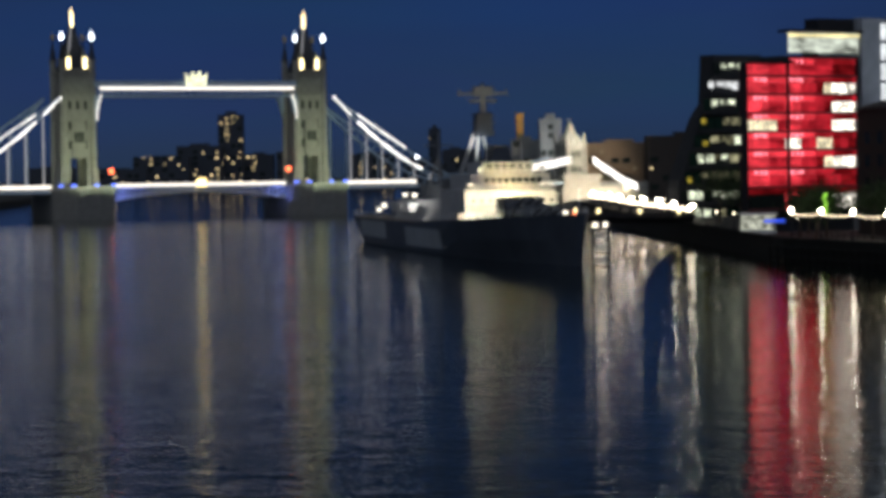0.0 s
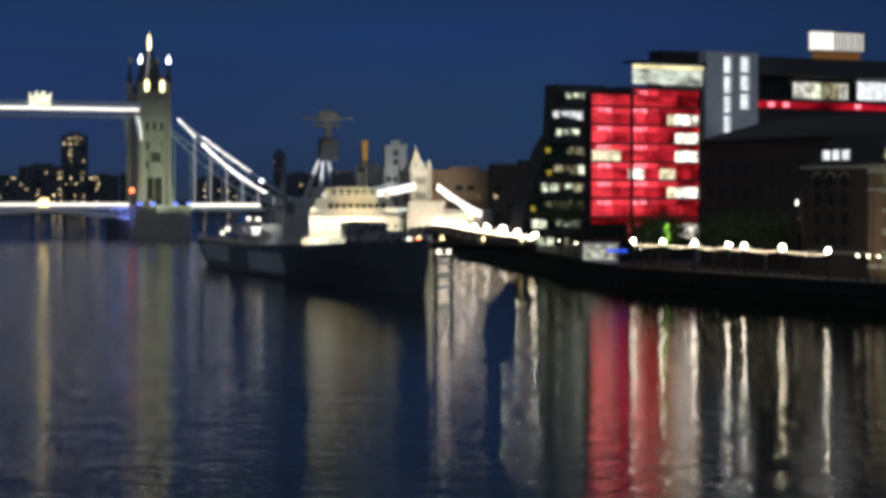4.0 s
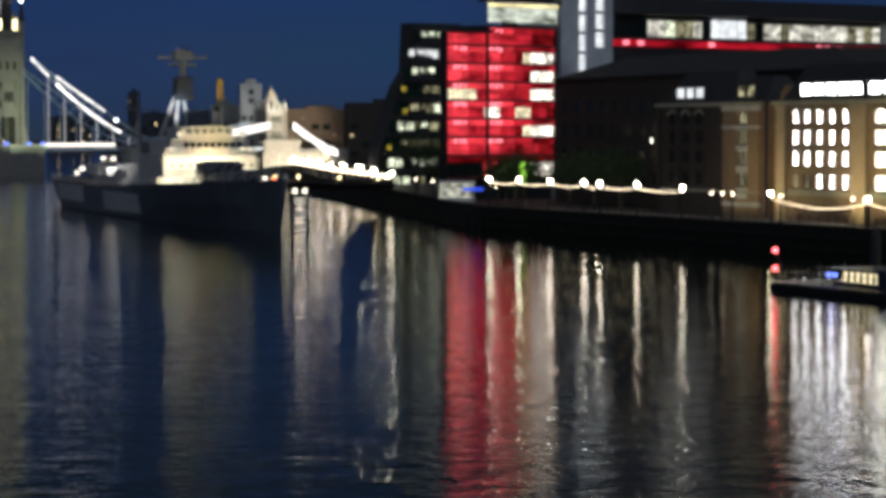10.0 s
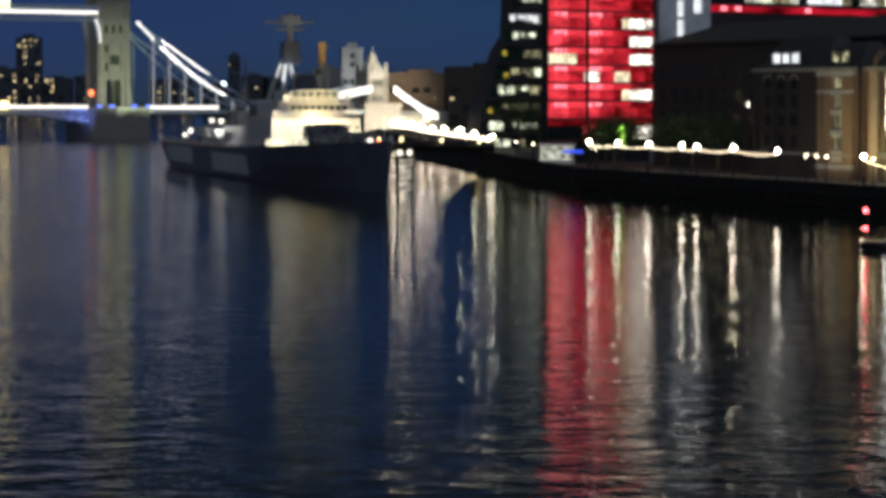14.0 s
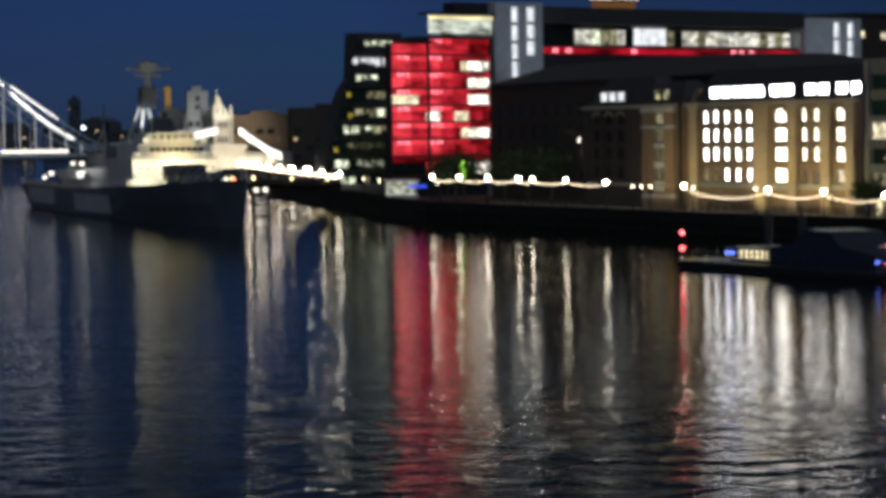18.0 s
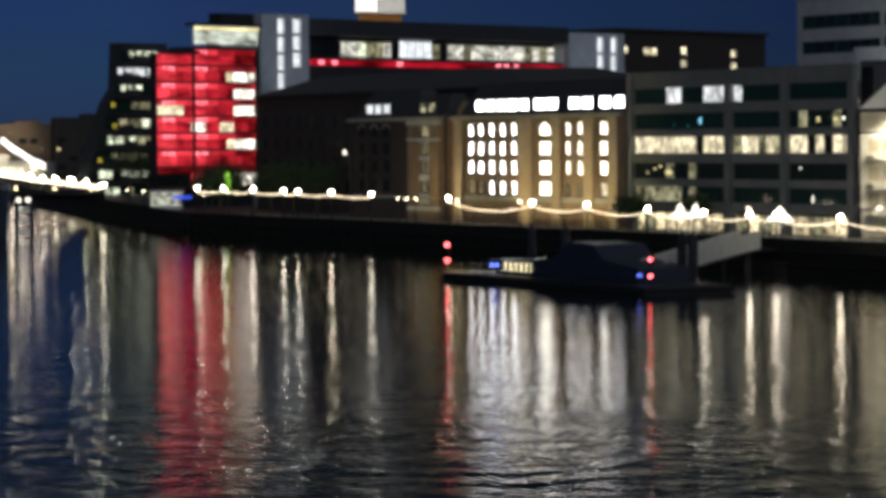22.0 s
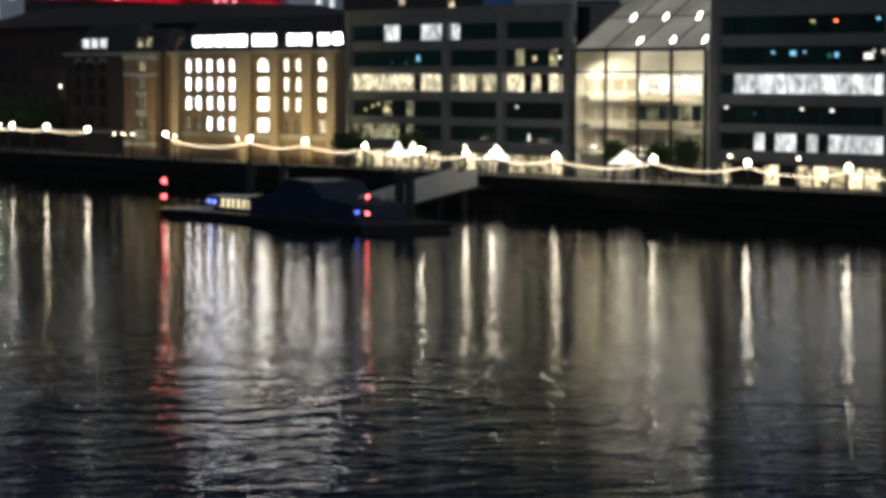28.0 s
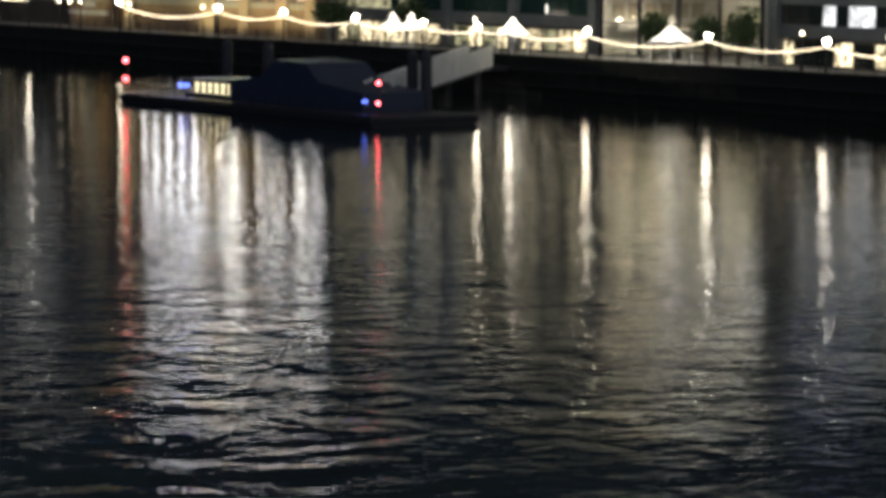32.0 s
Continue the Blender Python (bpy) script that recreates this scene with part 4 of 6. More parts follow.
b = bmesh.new()
for a, c in zip(stations[1:], stations[2:]):
    for sg in (-1, 1):
        for h in (0.55, 1.05):
            (ha, _, za), (hc, _, zc) = ship_section(a), ship_section(c)
            rod(b, (a, sg * (ha - 0.15), za + h), (c, sg * (hc - 0.15), zc + h), 0.025, 0.025, 4)
part("guard_rail_wires", b, PALE_STEEL, ship)
b = bmesh.new()
rod(b, (1.5, 0, 7.4), (1.5, 0, 11.0), 0.09, 0.05, 6)
part("jackstaff", b, PALE_STEEL, ship)
for s, y, z, g, r in ((140, 6.5, 7.4, G_DECK, 0.55), (112, 7.0, 9.6, G_DECK, 0.45), (110, 5.6, 9.5, G_DECK, 0.5), (56, 4.3, 6.6, G_DECK, 0.35), (49, -4.6, 6.2, G_GOLD, 0.4), (168, 3.2, 6.2, G_DECK, 0.5), (122, 3.0, 16.5, G_PIN, 0.35), (47, -8.2, 6.9, G_DECK, 0.45), (46, -9.4, 6.8, G_SIGNAL_SOFT, 0.3)):
    b = bmesh.new()
    ball(b, (s, y, z), r, 8, 6, 0.8)
    part("deck_lamp", b, g, ship, "bright deck lamp")
lamp("ship_floodlight", "SPOT", SHIP @ Vector((44, 6.0, 6.6)), SHIP @ Vector((60, 1, 9.5)), 21000, (1.0, 0.84, 0.54), 0.6, 85)
lamp("ship_floodlight", "SPOT", SHIP @ Vector((50, 0.0, 10.4)), SHIP @ Vector((62.5, -2, 11.6)), 10000, (1.0, 0.68, 0.28), 0.6, 38)
lamp("ship_floodlight", "SPOT", SHIP @ Vector((47.6, -6.0, 8.0)), SHIP @ Vector((59, -4.5, 9.6)), 5000, (1.0, 0.84, 0.54), 0.6, 95)
lamp("ship_floodlight", "SPOT", SHIP @ Vector((68, 2.6, 15.8)), SHIP @ Vector((76, 0.2, 19.0)), 5500, (0.95, 0.98, 1.0), 0.4, 34)
lamp("ship_floodlight", "SPOT", SHIP @ Vector((96, 9.0, 9.2)), SHIP @ Vector((107, 7.6, 8.8)), 3500, (1.0, 0.96, 0.9), 0.4, 60)

# mooring dolphin and gangway between ship and shore
dol = thing("mooring_dolphin", Matrix.Translation((22.5, 386, 0)), "lattice steel mooring tower lit from above", "dolphin")
for x in (-1.1, 1.1):
    for y in (-1.1, 1.1):
        b = bmesh.new()
        rod(b, (x, y, -4), (x, y, 5.2), 0.2, 0.2, 6)
        part("leg", b, DARK_STEEL, dol)
for y in (-1.1, 1.1):
    for z in (0.6, 2.4, 4.2):
        for za, zb in ((z, z + 0.9), (z + 0.9, z), (z, z)):
            b = bmesh.new()
            rod(b, (-1.1, y, za), (1.1, y, zb), 0.09, 0.09, 5)
            part("brace", b, PALE_STEEL, dol)
b = bmesh.new()
box(b, -1.5, 1.5, -1.5, 1.5, 5.2, 5.5)
part("platform", b, DARK_STEEL, dol)
for x in (-0.8, 0.6):
    b = bmesh.new()
    ball(b, (x, -1.2, 6.0), 0.36)
    rod(b, (x, -1.2, 5.5), (x, -1.2, 6.0), 0.06, 0.06, 5)
    part("platform_lamp", b, G_DECK, dol)
brow = thing("ship_gangway", Matrix(), "long covered gangway from the ship to the shore", "gangway")
b = bmesh.new()
a0, a1 = SHIP @ Vector((104, -9, 5.4)), Vector((47.5, 520, 4.2))
rod(b, a0, a1, 1.1, 1.1, 6)
part("walkway_tube", b, DARK_STEEL, brow)
for f in (0.05, 0.2, 0.38, 0.5, 0.72, 0.93):
    b = bmesh.new()
    p = a0.lerp(a1, f) + Vector((0, -0.9, 1.3))
    ball(b, p, 0.28)
    rod(b, p - Vector((0, 0, 0.6)), p, 0.05, 0.05, 5)
    part("walkway_lamp", b, G_SIGNAL_SOFT if f == 0.05 else G_GOLD, brow)

# ---- office block with the red LED facade and its long wing ----
FLOORS = [11.0 + 2.72 * k for k in range(8)]
rb = thing("office_block", LONG, "glass office block with red LED lit floors and lit rooms", "office building")
bm = bmesh.new()
slab(bm, [(-25.9, 1.2), (-5.0, 1.2), (-5.0, 6), (-21.6, 6)], QUAY_Z, 29.0)
box(bm, -18.2, -5.0, 1.2, 6, 29.0, 30.2)
part("core", bm, FARWALL, rb)
# red wash of the LEDs put into the floor edge colour
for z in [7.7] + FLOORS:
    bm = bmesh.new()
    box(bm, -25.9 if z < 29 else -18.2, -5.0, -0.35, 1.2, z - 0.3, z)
    part("floor_edge", bm, material("floor_edge_red_wash", (0.16, 0.05, 0.05), 0.4) if z < 8 else bpy.data.materials["floor_edge_red_wash"], rb)
bm = bmesh.new()
slab(bm, [(-26.3, -1.2), (-17.9, -1.2), (-17.9, 6), (-20.2, 6)], 29.01, 29.5)
box(bm, -18.6, -4.6, -1.2, 1.4, 33.6, 34.0)
box(bm, -11.5, -4.5, 1.0, 4, 34.01, 35.8)
part("roof", bm, DARK_STEEL, rb)
bm = bmesh.new()
box(bm, -18.2, -5.0, -0.5, -0.4, 30.6, 33.5)
part("roof_glazing", bm, glow("lit_roof_storey", (0.85, 0.92, 0.78), 0.75, 0.7, (0.35, 0.35, 1.0)), rb, "glazed lit top storey")
bm = bmesh.new()
box(bm, -18.3, -4.9, -0.75, -0.55, 32.9, 33.4)
part("eaves_light", bm, glow("yellow_eaves_light", (1.0, 0.86, 0.42), 1.2, 0.3, (0.2, 0.2, 0.2)), rb, "yellow light line under the eaves")
rng = random.Random(7)
for k, z in enumerate([7.75] + FLOORS[:-1]):
    zt = (FLOORS + [30.2])[k] - 0.3
    # spandrel washed red by the LEDs, built as glowing bands
    bm = bmesh.new()
    box(bm, -25.8, -18.2, 0.02, 0.3, zt - 0.85, zt)
    if k < 7:
        part("led_band", bm, G_RED if 0 < k else G_RED_DIM, rb, "floor edge band glowing with red LED wash")
    for xa, xb, mat in ((-18.2, -13.0, G_RED), (-12.98, -9.4, G_RED_MID), (-9.38, -5.8, G_RED_DIM), (-5.78, -5.1, G_RED_MID)):
        bm = bmesh.new()
        box(bm, xa, xb, 0.02, 0.3, zt - 0.85, zt)
        part("led_band", bm, mat if k else G_RED_DIM, rb, "floor edge band glowing with red LED wash")
    xs = np.linspace(-25.8, -5.1, 15)
    for i, (xa, xb) in enumerate(zip(xs, xs[1:])):
        if z > 27.5 and xb < -18:
            continue
        r = rng.random()
        # panes dim away from the soffit lamps through their emission
        mat = G_RED if i in (0, 1, 2, 5, 6) else G_RED_MID if i in (3, 4, 7, 8) or r < 0.25 else G_RED_DIM
        drop = 0.9
        if i > 10 and k in (0, 2, 4, 5, 6):
            mat, drop = G_WINDOW, 0.95
        elif k == 0 and i < 5:
            mat = GLASS
        elif k == 4 and i < 4:
            mat = G_OFFICE
        elif (k, i) in ((3, 5), (3, 6)):
            mat = G_WINDOW
        elif (k, i) in ((3, 9), (3, 10), (6, 10), (2, 10)):
            mat = G_OFFICE
        piece("pane", pane_mesh(xb - xa - (0.03 if mat in (G_RED, G_RED_MID, G_RED_DIM) else 0.1), zt - z - drop, mat), rb, (xa + 0.02, 0.2, z + 0.03))
    if k:
        for xc in (-23.3, -16.6):
            if k == 7 and xc < -18:
                continue
            for dx in (-0.9, 0.0, 0.8):
                bm = bmesh.new()
                box(bm, xc + dx + rng.uniform(-0.2, 0.2), xc + dx + 0.35, -0.3, 0.0, zt - 0.8 + rng.uniform(0, 0.25), zt - 0.15)
                part("soffit_lamp", bm, G_REDSPOT, rb, "bright red soffit lamp")
for x in (-25.95, -18.25, -5.2):
    bm = bmesh.new()
    box(bm, x, x + 0.16, -0.5, 1.0, 7.2, 30.0 if x > -25 else 29.0)
    part("fin", bm, DARK_STEEL, rb)

# leaning glass end beyond it
sl = thing("leaning_glass_building", LEAN, "leaning stepped glass building with amber and white lit windows", "office building")
bm = bmesh.new()
prism(bm, [(-39.9, QUAY_Z), (-24.0, QUAY_Z), (-24.0, 30.0), (-32.9, 30.0), (-33.3, 23.0), (-34.9, 21.0), (-38.9, 12.0)], 3, 6)
part("body", bm, FARWALL, sl)
for k in range(9):
    z = 6.2 + 2.62 * k
    left = -39.5 + max(0, (z - 8)) * 0.33
    bm = bmesh.new()
    box(bm, left - 0.3, -24.2, 1.9, 3.0, z - 0.5, z)
    part("floor_edge", bm, FARWALL, sl)
    xs = np.arange(left, -25.4, 1.45)
    for i, xa in enumerate(xs):
        r = rng.random()
        mat = GREEN_GLASS
        if k == 7:
            mat = G_OFFICE_WH if r < 0.95 else GLASS
        elif k == 8:
            mat = G_OFFICE_GR if r < 0.9 else GLASS
        elif k == 6 and i > 1 and r < 0.7:
            mat = G_OFFICE_GR
        elif 1 < k < 7 and (i == 0 and r < 0.8 or i == 1 and r < 0.3):
            mat = G_AMBER
            piece("pane", pane_mesh(1.3, 1.7, GREEN_GLASS), sl, (xa, 2.53, z + 0.03))
            piece("amber_pane", pane_mesh(0.75, 0.8, G_AMBER), sl, (xa + rng.uniform(0, 0.5), 2.45, z + rng.uniform(0.1, 0.8)))
            continue
        elif k == 1:
            mat = G_OFFICE_GR if r < 0.7 else GLASS
        elif r < 0.45:
            mat = G_DIM
        elif r < 0.66:
            mat = G_OFFICE_GR
        if mat in (GREEN_GLASS, GLASS):
            piece("pane", pane_mesh(1.3, 1.7, mat), sl, (xa, 2.5, z + 0.03))
        else:
            h = rng.choice((0.7, 0.95, 1.2))
            piece("pane", pane_mesh(rng.choice((1.0, 1.2, 1.4)), h, mat), sl, (xa, 2.5, z + 1.6 - h))


def stair_tower(x0, w, strips, z_low, z_top, depth, lows):
    st = thing("stair_tower", LONG @ Matrix.Translation((x0, -0.6, 0)), "pale metal-clad stair tower with two tall lit window strips", "stair tower", "stair towers")
    bm = bmesh.new()
    cuts = [(a, b, lo, z_top - 0.5) for (a, b), lo in zip(strips, lows)]
    wall_with_openings(bm, 0, w, QUAY_Z, z_top, 0, 0.5, cuts)
    box(bm, 0, w, 0.9, depth, QUAY_Z, z_top)
    part("cladding", bm, PALE_CLAD, st)
    for (a, b), lo in zip(strips, lows):
        n = max(2, round((z_top - 0.5 - lo) / 3.1))
        h = (z_top - 0.5 - lo) / n
        for k in range(n):
            piece("pane", pane_mesh(b - a, h - 0.5, G_STAIR), st, (a, 0.55, lo + k * h + 0.25))
            bm = bmesh.new()
            box(bm, a, b, 0.1, 0.8, lo + k * h - 0.24, lo + k * h + 0.24)
            part("transom", bm, PALE_CLAD, st)
    return st


stair_tower(-4.4, 10.4, ((3.6, 5.2), (6.9, 8.8)), 12, 35.9, 10, (23.4, 27.0))
stair_tower(68.8, 15.0, ((7.6, 9.4), (11.3, 13.0)), 12, 34.6, 10, (24.2, 24.2))

lw = thing("long_office_wing", LONG, "long dark office wing with lit top storey and red line", "office building")
bm = bmesh.new()
box(bm, 6.1, 68.7, 0.8, 26, QUAY_Z, 29.0)
box(bm, 6.1, 68.7, 3.0, 26, 29.0, 32.6)
part("body", bm, FARWALL, lw)
bm = bmesh.new()
box(bm, 6.1, 68.7, -0.6, 26, 32.61, 35.4)
part("roof", bm, SLATE, lw, "deep dark overhanging roof")
bm = bmesh.new()
box(bm, 6.2, 68.6, 0.45, 0.79, 27.6, 28.6)
part("red_light_line", bm, glow("red_led_line", (1.0, 0.02, 0.05), 0.5, 0.8, (0.15, 0.15, 0.5), 3.0), lw, "red LED line under the top storey")
for x in (9.0, 12.0, 27.0, 51.0, 53.0, 55.5):
    bm = bmesh.new()
    box(bm, x, x + 1.1, 0.25, 0.44, 27.8, 28.5)
    part("red_lamp", bm, G_REDSPOT, lw)
xs = np.linspace(6.4, 68.4, 33)
for i, (xa, xb) in enumerate(zip(xs, xs[1:])):
    xm = (xa + xb) / 2
    r = rng.random()
    mat = GLASS
    if 29 < xm < 38:
        mat = G_STAIR
    elif 16.5 < xm < 22:
        mat = G_TOP if r < 0.8 else G_OFFICE_GR
    elif xm >= 22:
        mat = (G_TOP if r < 0.5 else G_DIM) if r < 0.85 else GLASS
    piece("pane", pane_mesh(xb - xa - 0.15, 2.9 if mat is G_STAIR else 2.5, mat), lw, (xa, 2.6, 29.3))
bc = thing("roof_lantern", LONG @ Matrix.Translation((17.8, 0.6, 0)), "glowing slatted box on the roof with a lit base", "roof lantern")
bm = bmesh.new()
box(bm, 1.0, 11.6, 0.4, 1.4, 36.9, 39.7)
part("lit_box", bm, G_SIGN, bc)
for k in range(9):
    x = 5.3 + 0.76 * k
    bm = bmesh.new()
    box(bm, x, x + 0.2, 0.1, 0.38, 36.9, 39.7)
    part("slat", bm, DARK_STEEL, bc)
for za, zb in ((39.71, 39.85), (36.65, 36.89)):
    bm = bmesh.new()
    box(bm, 0.9, 11.7, 0.1, 1.6, za, zb)
    part("edge_band", bm, DARK_STEEL, bc)
bm = bmesh.new()
box(bm, 1.6, 11.0, 0.6, 1.4, 35.41, 36.64)
part("base", bm, glow("warm_base_light", (1.0, 0.45, 0.15), 0.12), bc)

db = thing("brick_office", LONG @ Matrix.Translation((84.2, 2, 0)), "dark brick block with a few small lit windows", "office building")
bm = bmesh.new()
box(bm, 0, 44, 0, 14, QUAY_Z, 35.4)
box(bm, 0, 44.5, -0.5, 14, 35.41, 35.9)
part("body", bm, DARK_BRICK, db)
for x, z in ((8, 31.0), (10, 31.0), (18.6, 31.3), (18.6, 28.8), (33.4, 31.0), (33.4, 28.6), (1.8, 31.2)):
    piece("window", pane_mesh(1.5, 1.3, G_OFFICE), db, (x, -0.08, z))
for x in np.arange(4, 43, 4.8):
    piece("window", pane_mesh(1.5, 1.3, GLASS), db, (x, -0.08, 26.2))

# ---- unlit dark building before the long wing ----
dk = thing("dark_brick_building", at_bank(-25, 22), "unlit dark brick building with a stepped hipped roof", "building")
bm = bmesh.new()
box(bm, 0, 88, 0, 26, QUAY_Z, 22.2)
part("body", bm, DARK_BRICK, dk)
bm = bmesh.new()
hip(bm, 1, 88.5, -0.6, 26, 22.51, 25.4, 15, 5)
box(bm, -0.5, 88.5, -0.6, 26, 22.21, 22.5)
part("roof", bm, SLATE, dk)
for i in range(12):
    for z in (6.5, 10.0, 13.5, 17.0):
        piece("window", pane_mesh(1.6, 1.9, GLASS), dk, (2.5 + 4.2 * i, -0.05, z))
for x, z in ((31.5, 12.6), (39, 12.4)):
    piece("window", pane_mesh(0.3, 0.7, G_ROOM_W), dk, (x, -0.09, z))


# ---- riverside warehouses ----
def warehouse(name, u0, u1, v, cols, rows, attic, roof_z, lit, label, mat, group):
    """cols: (u0, u1) of each bay of windows; rows: (z0, z1, arched)."""
    w = thing(name, at_bank(0, v), label, "warehouse", group)
    openings = [(a, b, z0, z1) for a, b in cols for z0, z1, _ in rows]
    bm = bmesh.new()
    wall_with_openings(bm, u0, u1, QUAY_Z, 18.0, 0, 0.6, openings)
    box(bm, u1 - 0.6, u1, 0.6, 7.8, QUAY_Z, 18.0)
    box(bm, u0, u0 + 0.6, 0.6, 7.8, QUAY_Z, 18.0)
    box(bm, u0 + 0.6, u1 - 0.6, 3.4, 7.8, QUAY_Z, 18.0)
    part("wall", bm, mat, w)
    for z, g, h in ((17.55, 0.45, 0.5), (6.3, 0.25, 0.35)):
        bm = bmesh.new()
        box(bm, u0 - g, u1 + g, -g, -0.003, z, z + h)
        part("cornice", bm, STONE, w)
    edges = [u0 + 0.5] + [(a[1] + b[0]) / 2 for a, b in zip(cols, cols[1:]) if b[0] - a[1] > 1.8] + [u1 - 0.5]
    for x in edges:
        bm = bmesh.new()
        box(bm, x - 0.45, x + 0.45, -0.35, -0.002, QUAY_Z, 17.5)
        part("pilaster", bm, mat, w)
    for a, b in cols:
        for j, (z0, z1, arched) in enumerate(rows):
            m = lit(a, j)
            win = piece("window", pane_mesh(b - a, z1 - z0, m, arched), w, (a, 0.32, z0))
            bm = bmesh.new()
            box(bm, a - 0.12, b + 0.12, -0.12, 0.3, z0 - 0.2, z0 - 0.003)
            for f in ((0.5,) if b - a < 3 else (0.33, 0.66)):
                xm = a + (b - a) * f
                box(bm, xm - 0.06, xm + 0.06, 0.22, 0.31, z0, z1)
            for f in (0.36, 0.68):
                zz = z0 + (z1 - z0) * f
                box(bm, a, b, 0.24, 0.31, zz - 0.04, zz + 0.04)
            fr = part("glazing_grid", bm, DARK_STEEL, win)
            fr.location = (-a, -0.32, -z0)
            if arched:
                bm = bmesh.new()
                r, c, zc = (b - a) / 2, (a + b) / 2, z1 - 0.55 * (b - a) / 2
                inner = [(c + r * math.cos(math.pi * s / 8), zc + 0.56 * r * math.sin(math.pi * s / 8)) for s in range(9)]
                outer = [(c + r * 1.3 * math.cos(math.pi * s / 8), zc + (0.56 * r + 0.3) * math.sin(math.pi * s / 8)) for s in range(8, -1, -1)]
                prism(bm, inner + outer, -0.14, -0.004)
                ar = part("arch", bm, STONE, win)
                ar.location = (-a, -0.32, -z0)
    bm = bmesh.new()
    hip(bm, u0 - 0.2, u1 + 0.2, 0.9, 7.7, 18.01, roof_z, 2.5, 2.4)
    part("roof", bm, SLATE, w, "dark slate mansard roof")
    for a, b, m in attic:
        piece("attic_window", pane_mesh(b - a - 0.75, 1.3, m), w, (a + 0.2, 0.7, 18.75))
        bm = bmesh.new()
        box(bm, a - 0.15, b - 0.15, 0.76, 3.0, 18.05, 20.4)
        part("dormer", bm, SLATE, w)
    return w


COLS = [(62.4, 63.7), (65.1, 66.4), (68.0, 69.3), (70.9, 72.2), (73.9, 75.2), (81.0, 83.8), (87.6, 88.8), (90.5, 91.7), (95.8, 97.6)]
ROWS_W = [(7.3, 8.9, False), (10.1, 11.7, False), (12.7, 14.3, False), (15.3, 16.9, True)]
ATT = [(63.2, 65.9), (66.1, 68.8), (69.0, 71.7), (71.9, 74.7), (74.9, 77.6), (78.7, 81.8), (81.8, 84.9), (87.4, 90.4), (90.6, 93.4), (94.8, 97.8), (98.2, 100.8)]


def lit_wharf(a, j):
    if j == 0 and (a < 67 or 87 < a < 93):
        return G_DIM
    if j == 0 and a > 95:
        return G_OFFICE
    return G_ROOM if a < 77 else G_ROOM_W


warehouse("brick_warehouse", 58.4, 100.6, 12, COLS, ROWS_W, [(a, b, G_ROOM) for a, b in ATT], 22.6, lit_wharf, "floodlit yellow brick riverside warehouse with brightly lit arched windows", BRICK, "riverside warehouses")
# lack of light on this front put into a darker brick
warehouse("brick_warehouse", 26.5, 45.1, 12.4, [(29.5, 31.4), (33.2, 35.1), (36.9, 38.8)], ROWS_W, [(30.3, 32.9, G_STAIR), (33.0, 35.5, G_STAIR), (35.6, 38.2, G_STAIR)], 22.3, lambda a, j: GLASS, "warehouse with brick darkened as unlit, and three lit attic windows", DARK_BRICK, "riverside warehouses")
end_house = warehouse("brick_warehouse", 45.4, 54.6, 12, [(48.9, 51.1)], ROWS_W, [(47.6, 49.8, G_DIM), (50.0, 52.2, G_DIM)], 21.4, lambda a, j: G_DIM, "narrow floodlit yellow brick warehouse end beside the galleria", BRICK, "riverside warehouses")
for z0, z1 in ((5.6, 7.05), (8.95, 9.85), (11.75, 12.45), (14.35, 15.05)):
    bm = bmesh.new()
    box(bm, 48.7, 51.3, -0.2, -0.004, z0, z1)
    part("stone_panel", bm, PALE_STONE, end_house, "pale stone panel between windows")
for x0, x1, z0, z1 in ((45.2, 54.7, 16.9, 17.54), (45.3, 48.5, 14.6, 15.0), (51.5, 54.6, 14.6, 15.0), (45.2, 54.7, 4.6, 5.2)):
    bm = bmesh.new()
    box(bm, x0, x1, -0.4, -0.005, z0, z1)
    part("stone_band", bm, PALE_STONE, end_house, "pale stone string band")
wp = thing("warehouse_piers", at_bank(0, 12), "broad brick piers paled for uplight, and warehouse base course", "pier")
for x0, x1 in ((59.4, 61.4), (76.5, 79.9), (84.9, 86.9), (92.6, 94.9), (98.5, 100.4)):
    bm = bmesh.new()
    box(bm, x0, x1, -0.5, -0.36, QUAY_Z, 17.5)
    box(bm, x0 - 0.15, x1 + 0.15, -0.62, -0.36, 16.9, 17.5)
    box(bm, x0 - 0.15, x1 + 0.15, -0.62, -0.36, 14.7, 15.0)
    part("pier", bm, PALE_BRICK, wp)
for x0, x1 in ((61.5, 76.4), (80.0, 84.8), (87.0, 92.5), (95.0, 98.4)):
    bm = bmesh.new()
    box(bm, x0, x1, -0.24, -0.01, 6.65, 7.0)
    part("base_course", bm, STONE, wp)
gl = thing("galleria_screen", at_bank(54.8, 14.5), "recessed brick and glass screen between the two warehouses", "facade")
bm = bmesh.new()
box(bm, 0, 3.4, 0, 1, QUAY_Z, 17.5)
prism(bm, [(0, 17.5), (3.4, 17.5), (3.0, 19.2), (1.7, 20.2), (0.4, 19.2)], 0, 1)
part("screen", bm, BRICK, gl)
for z in (8.0, 11.2, 14.4):
    piece("window", pane_mesh(0.8, 1.5, G_OFFICE), gl, (1.3, -0.07, z))
bm = bmesh.new()
rod(bm, (4.4, -0.6, QUAY_Z), (4.4, -0.6, 18.6), 0.22, 0.22, 8)
single("flagpole", bm, DARK_STEEL, at_bank(52.6, 12), "dark slender flagpole before the galleria", "flagpole")
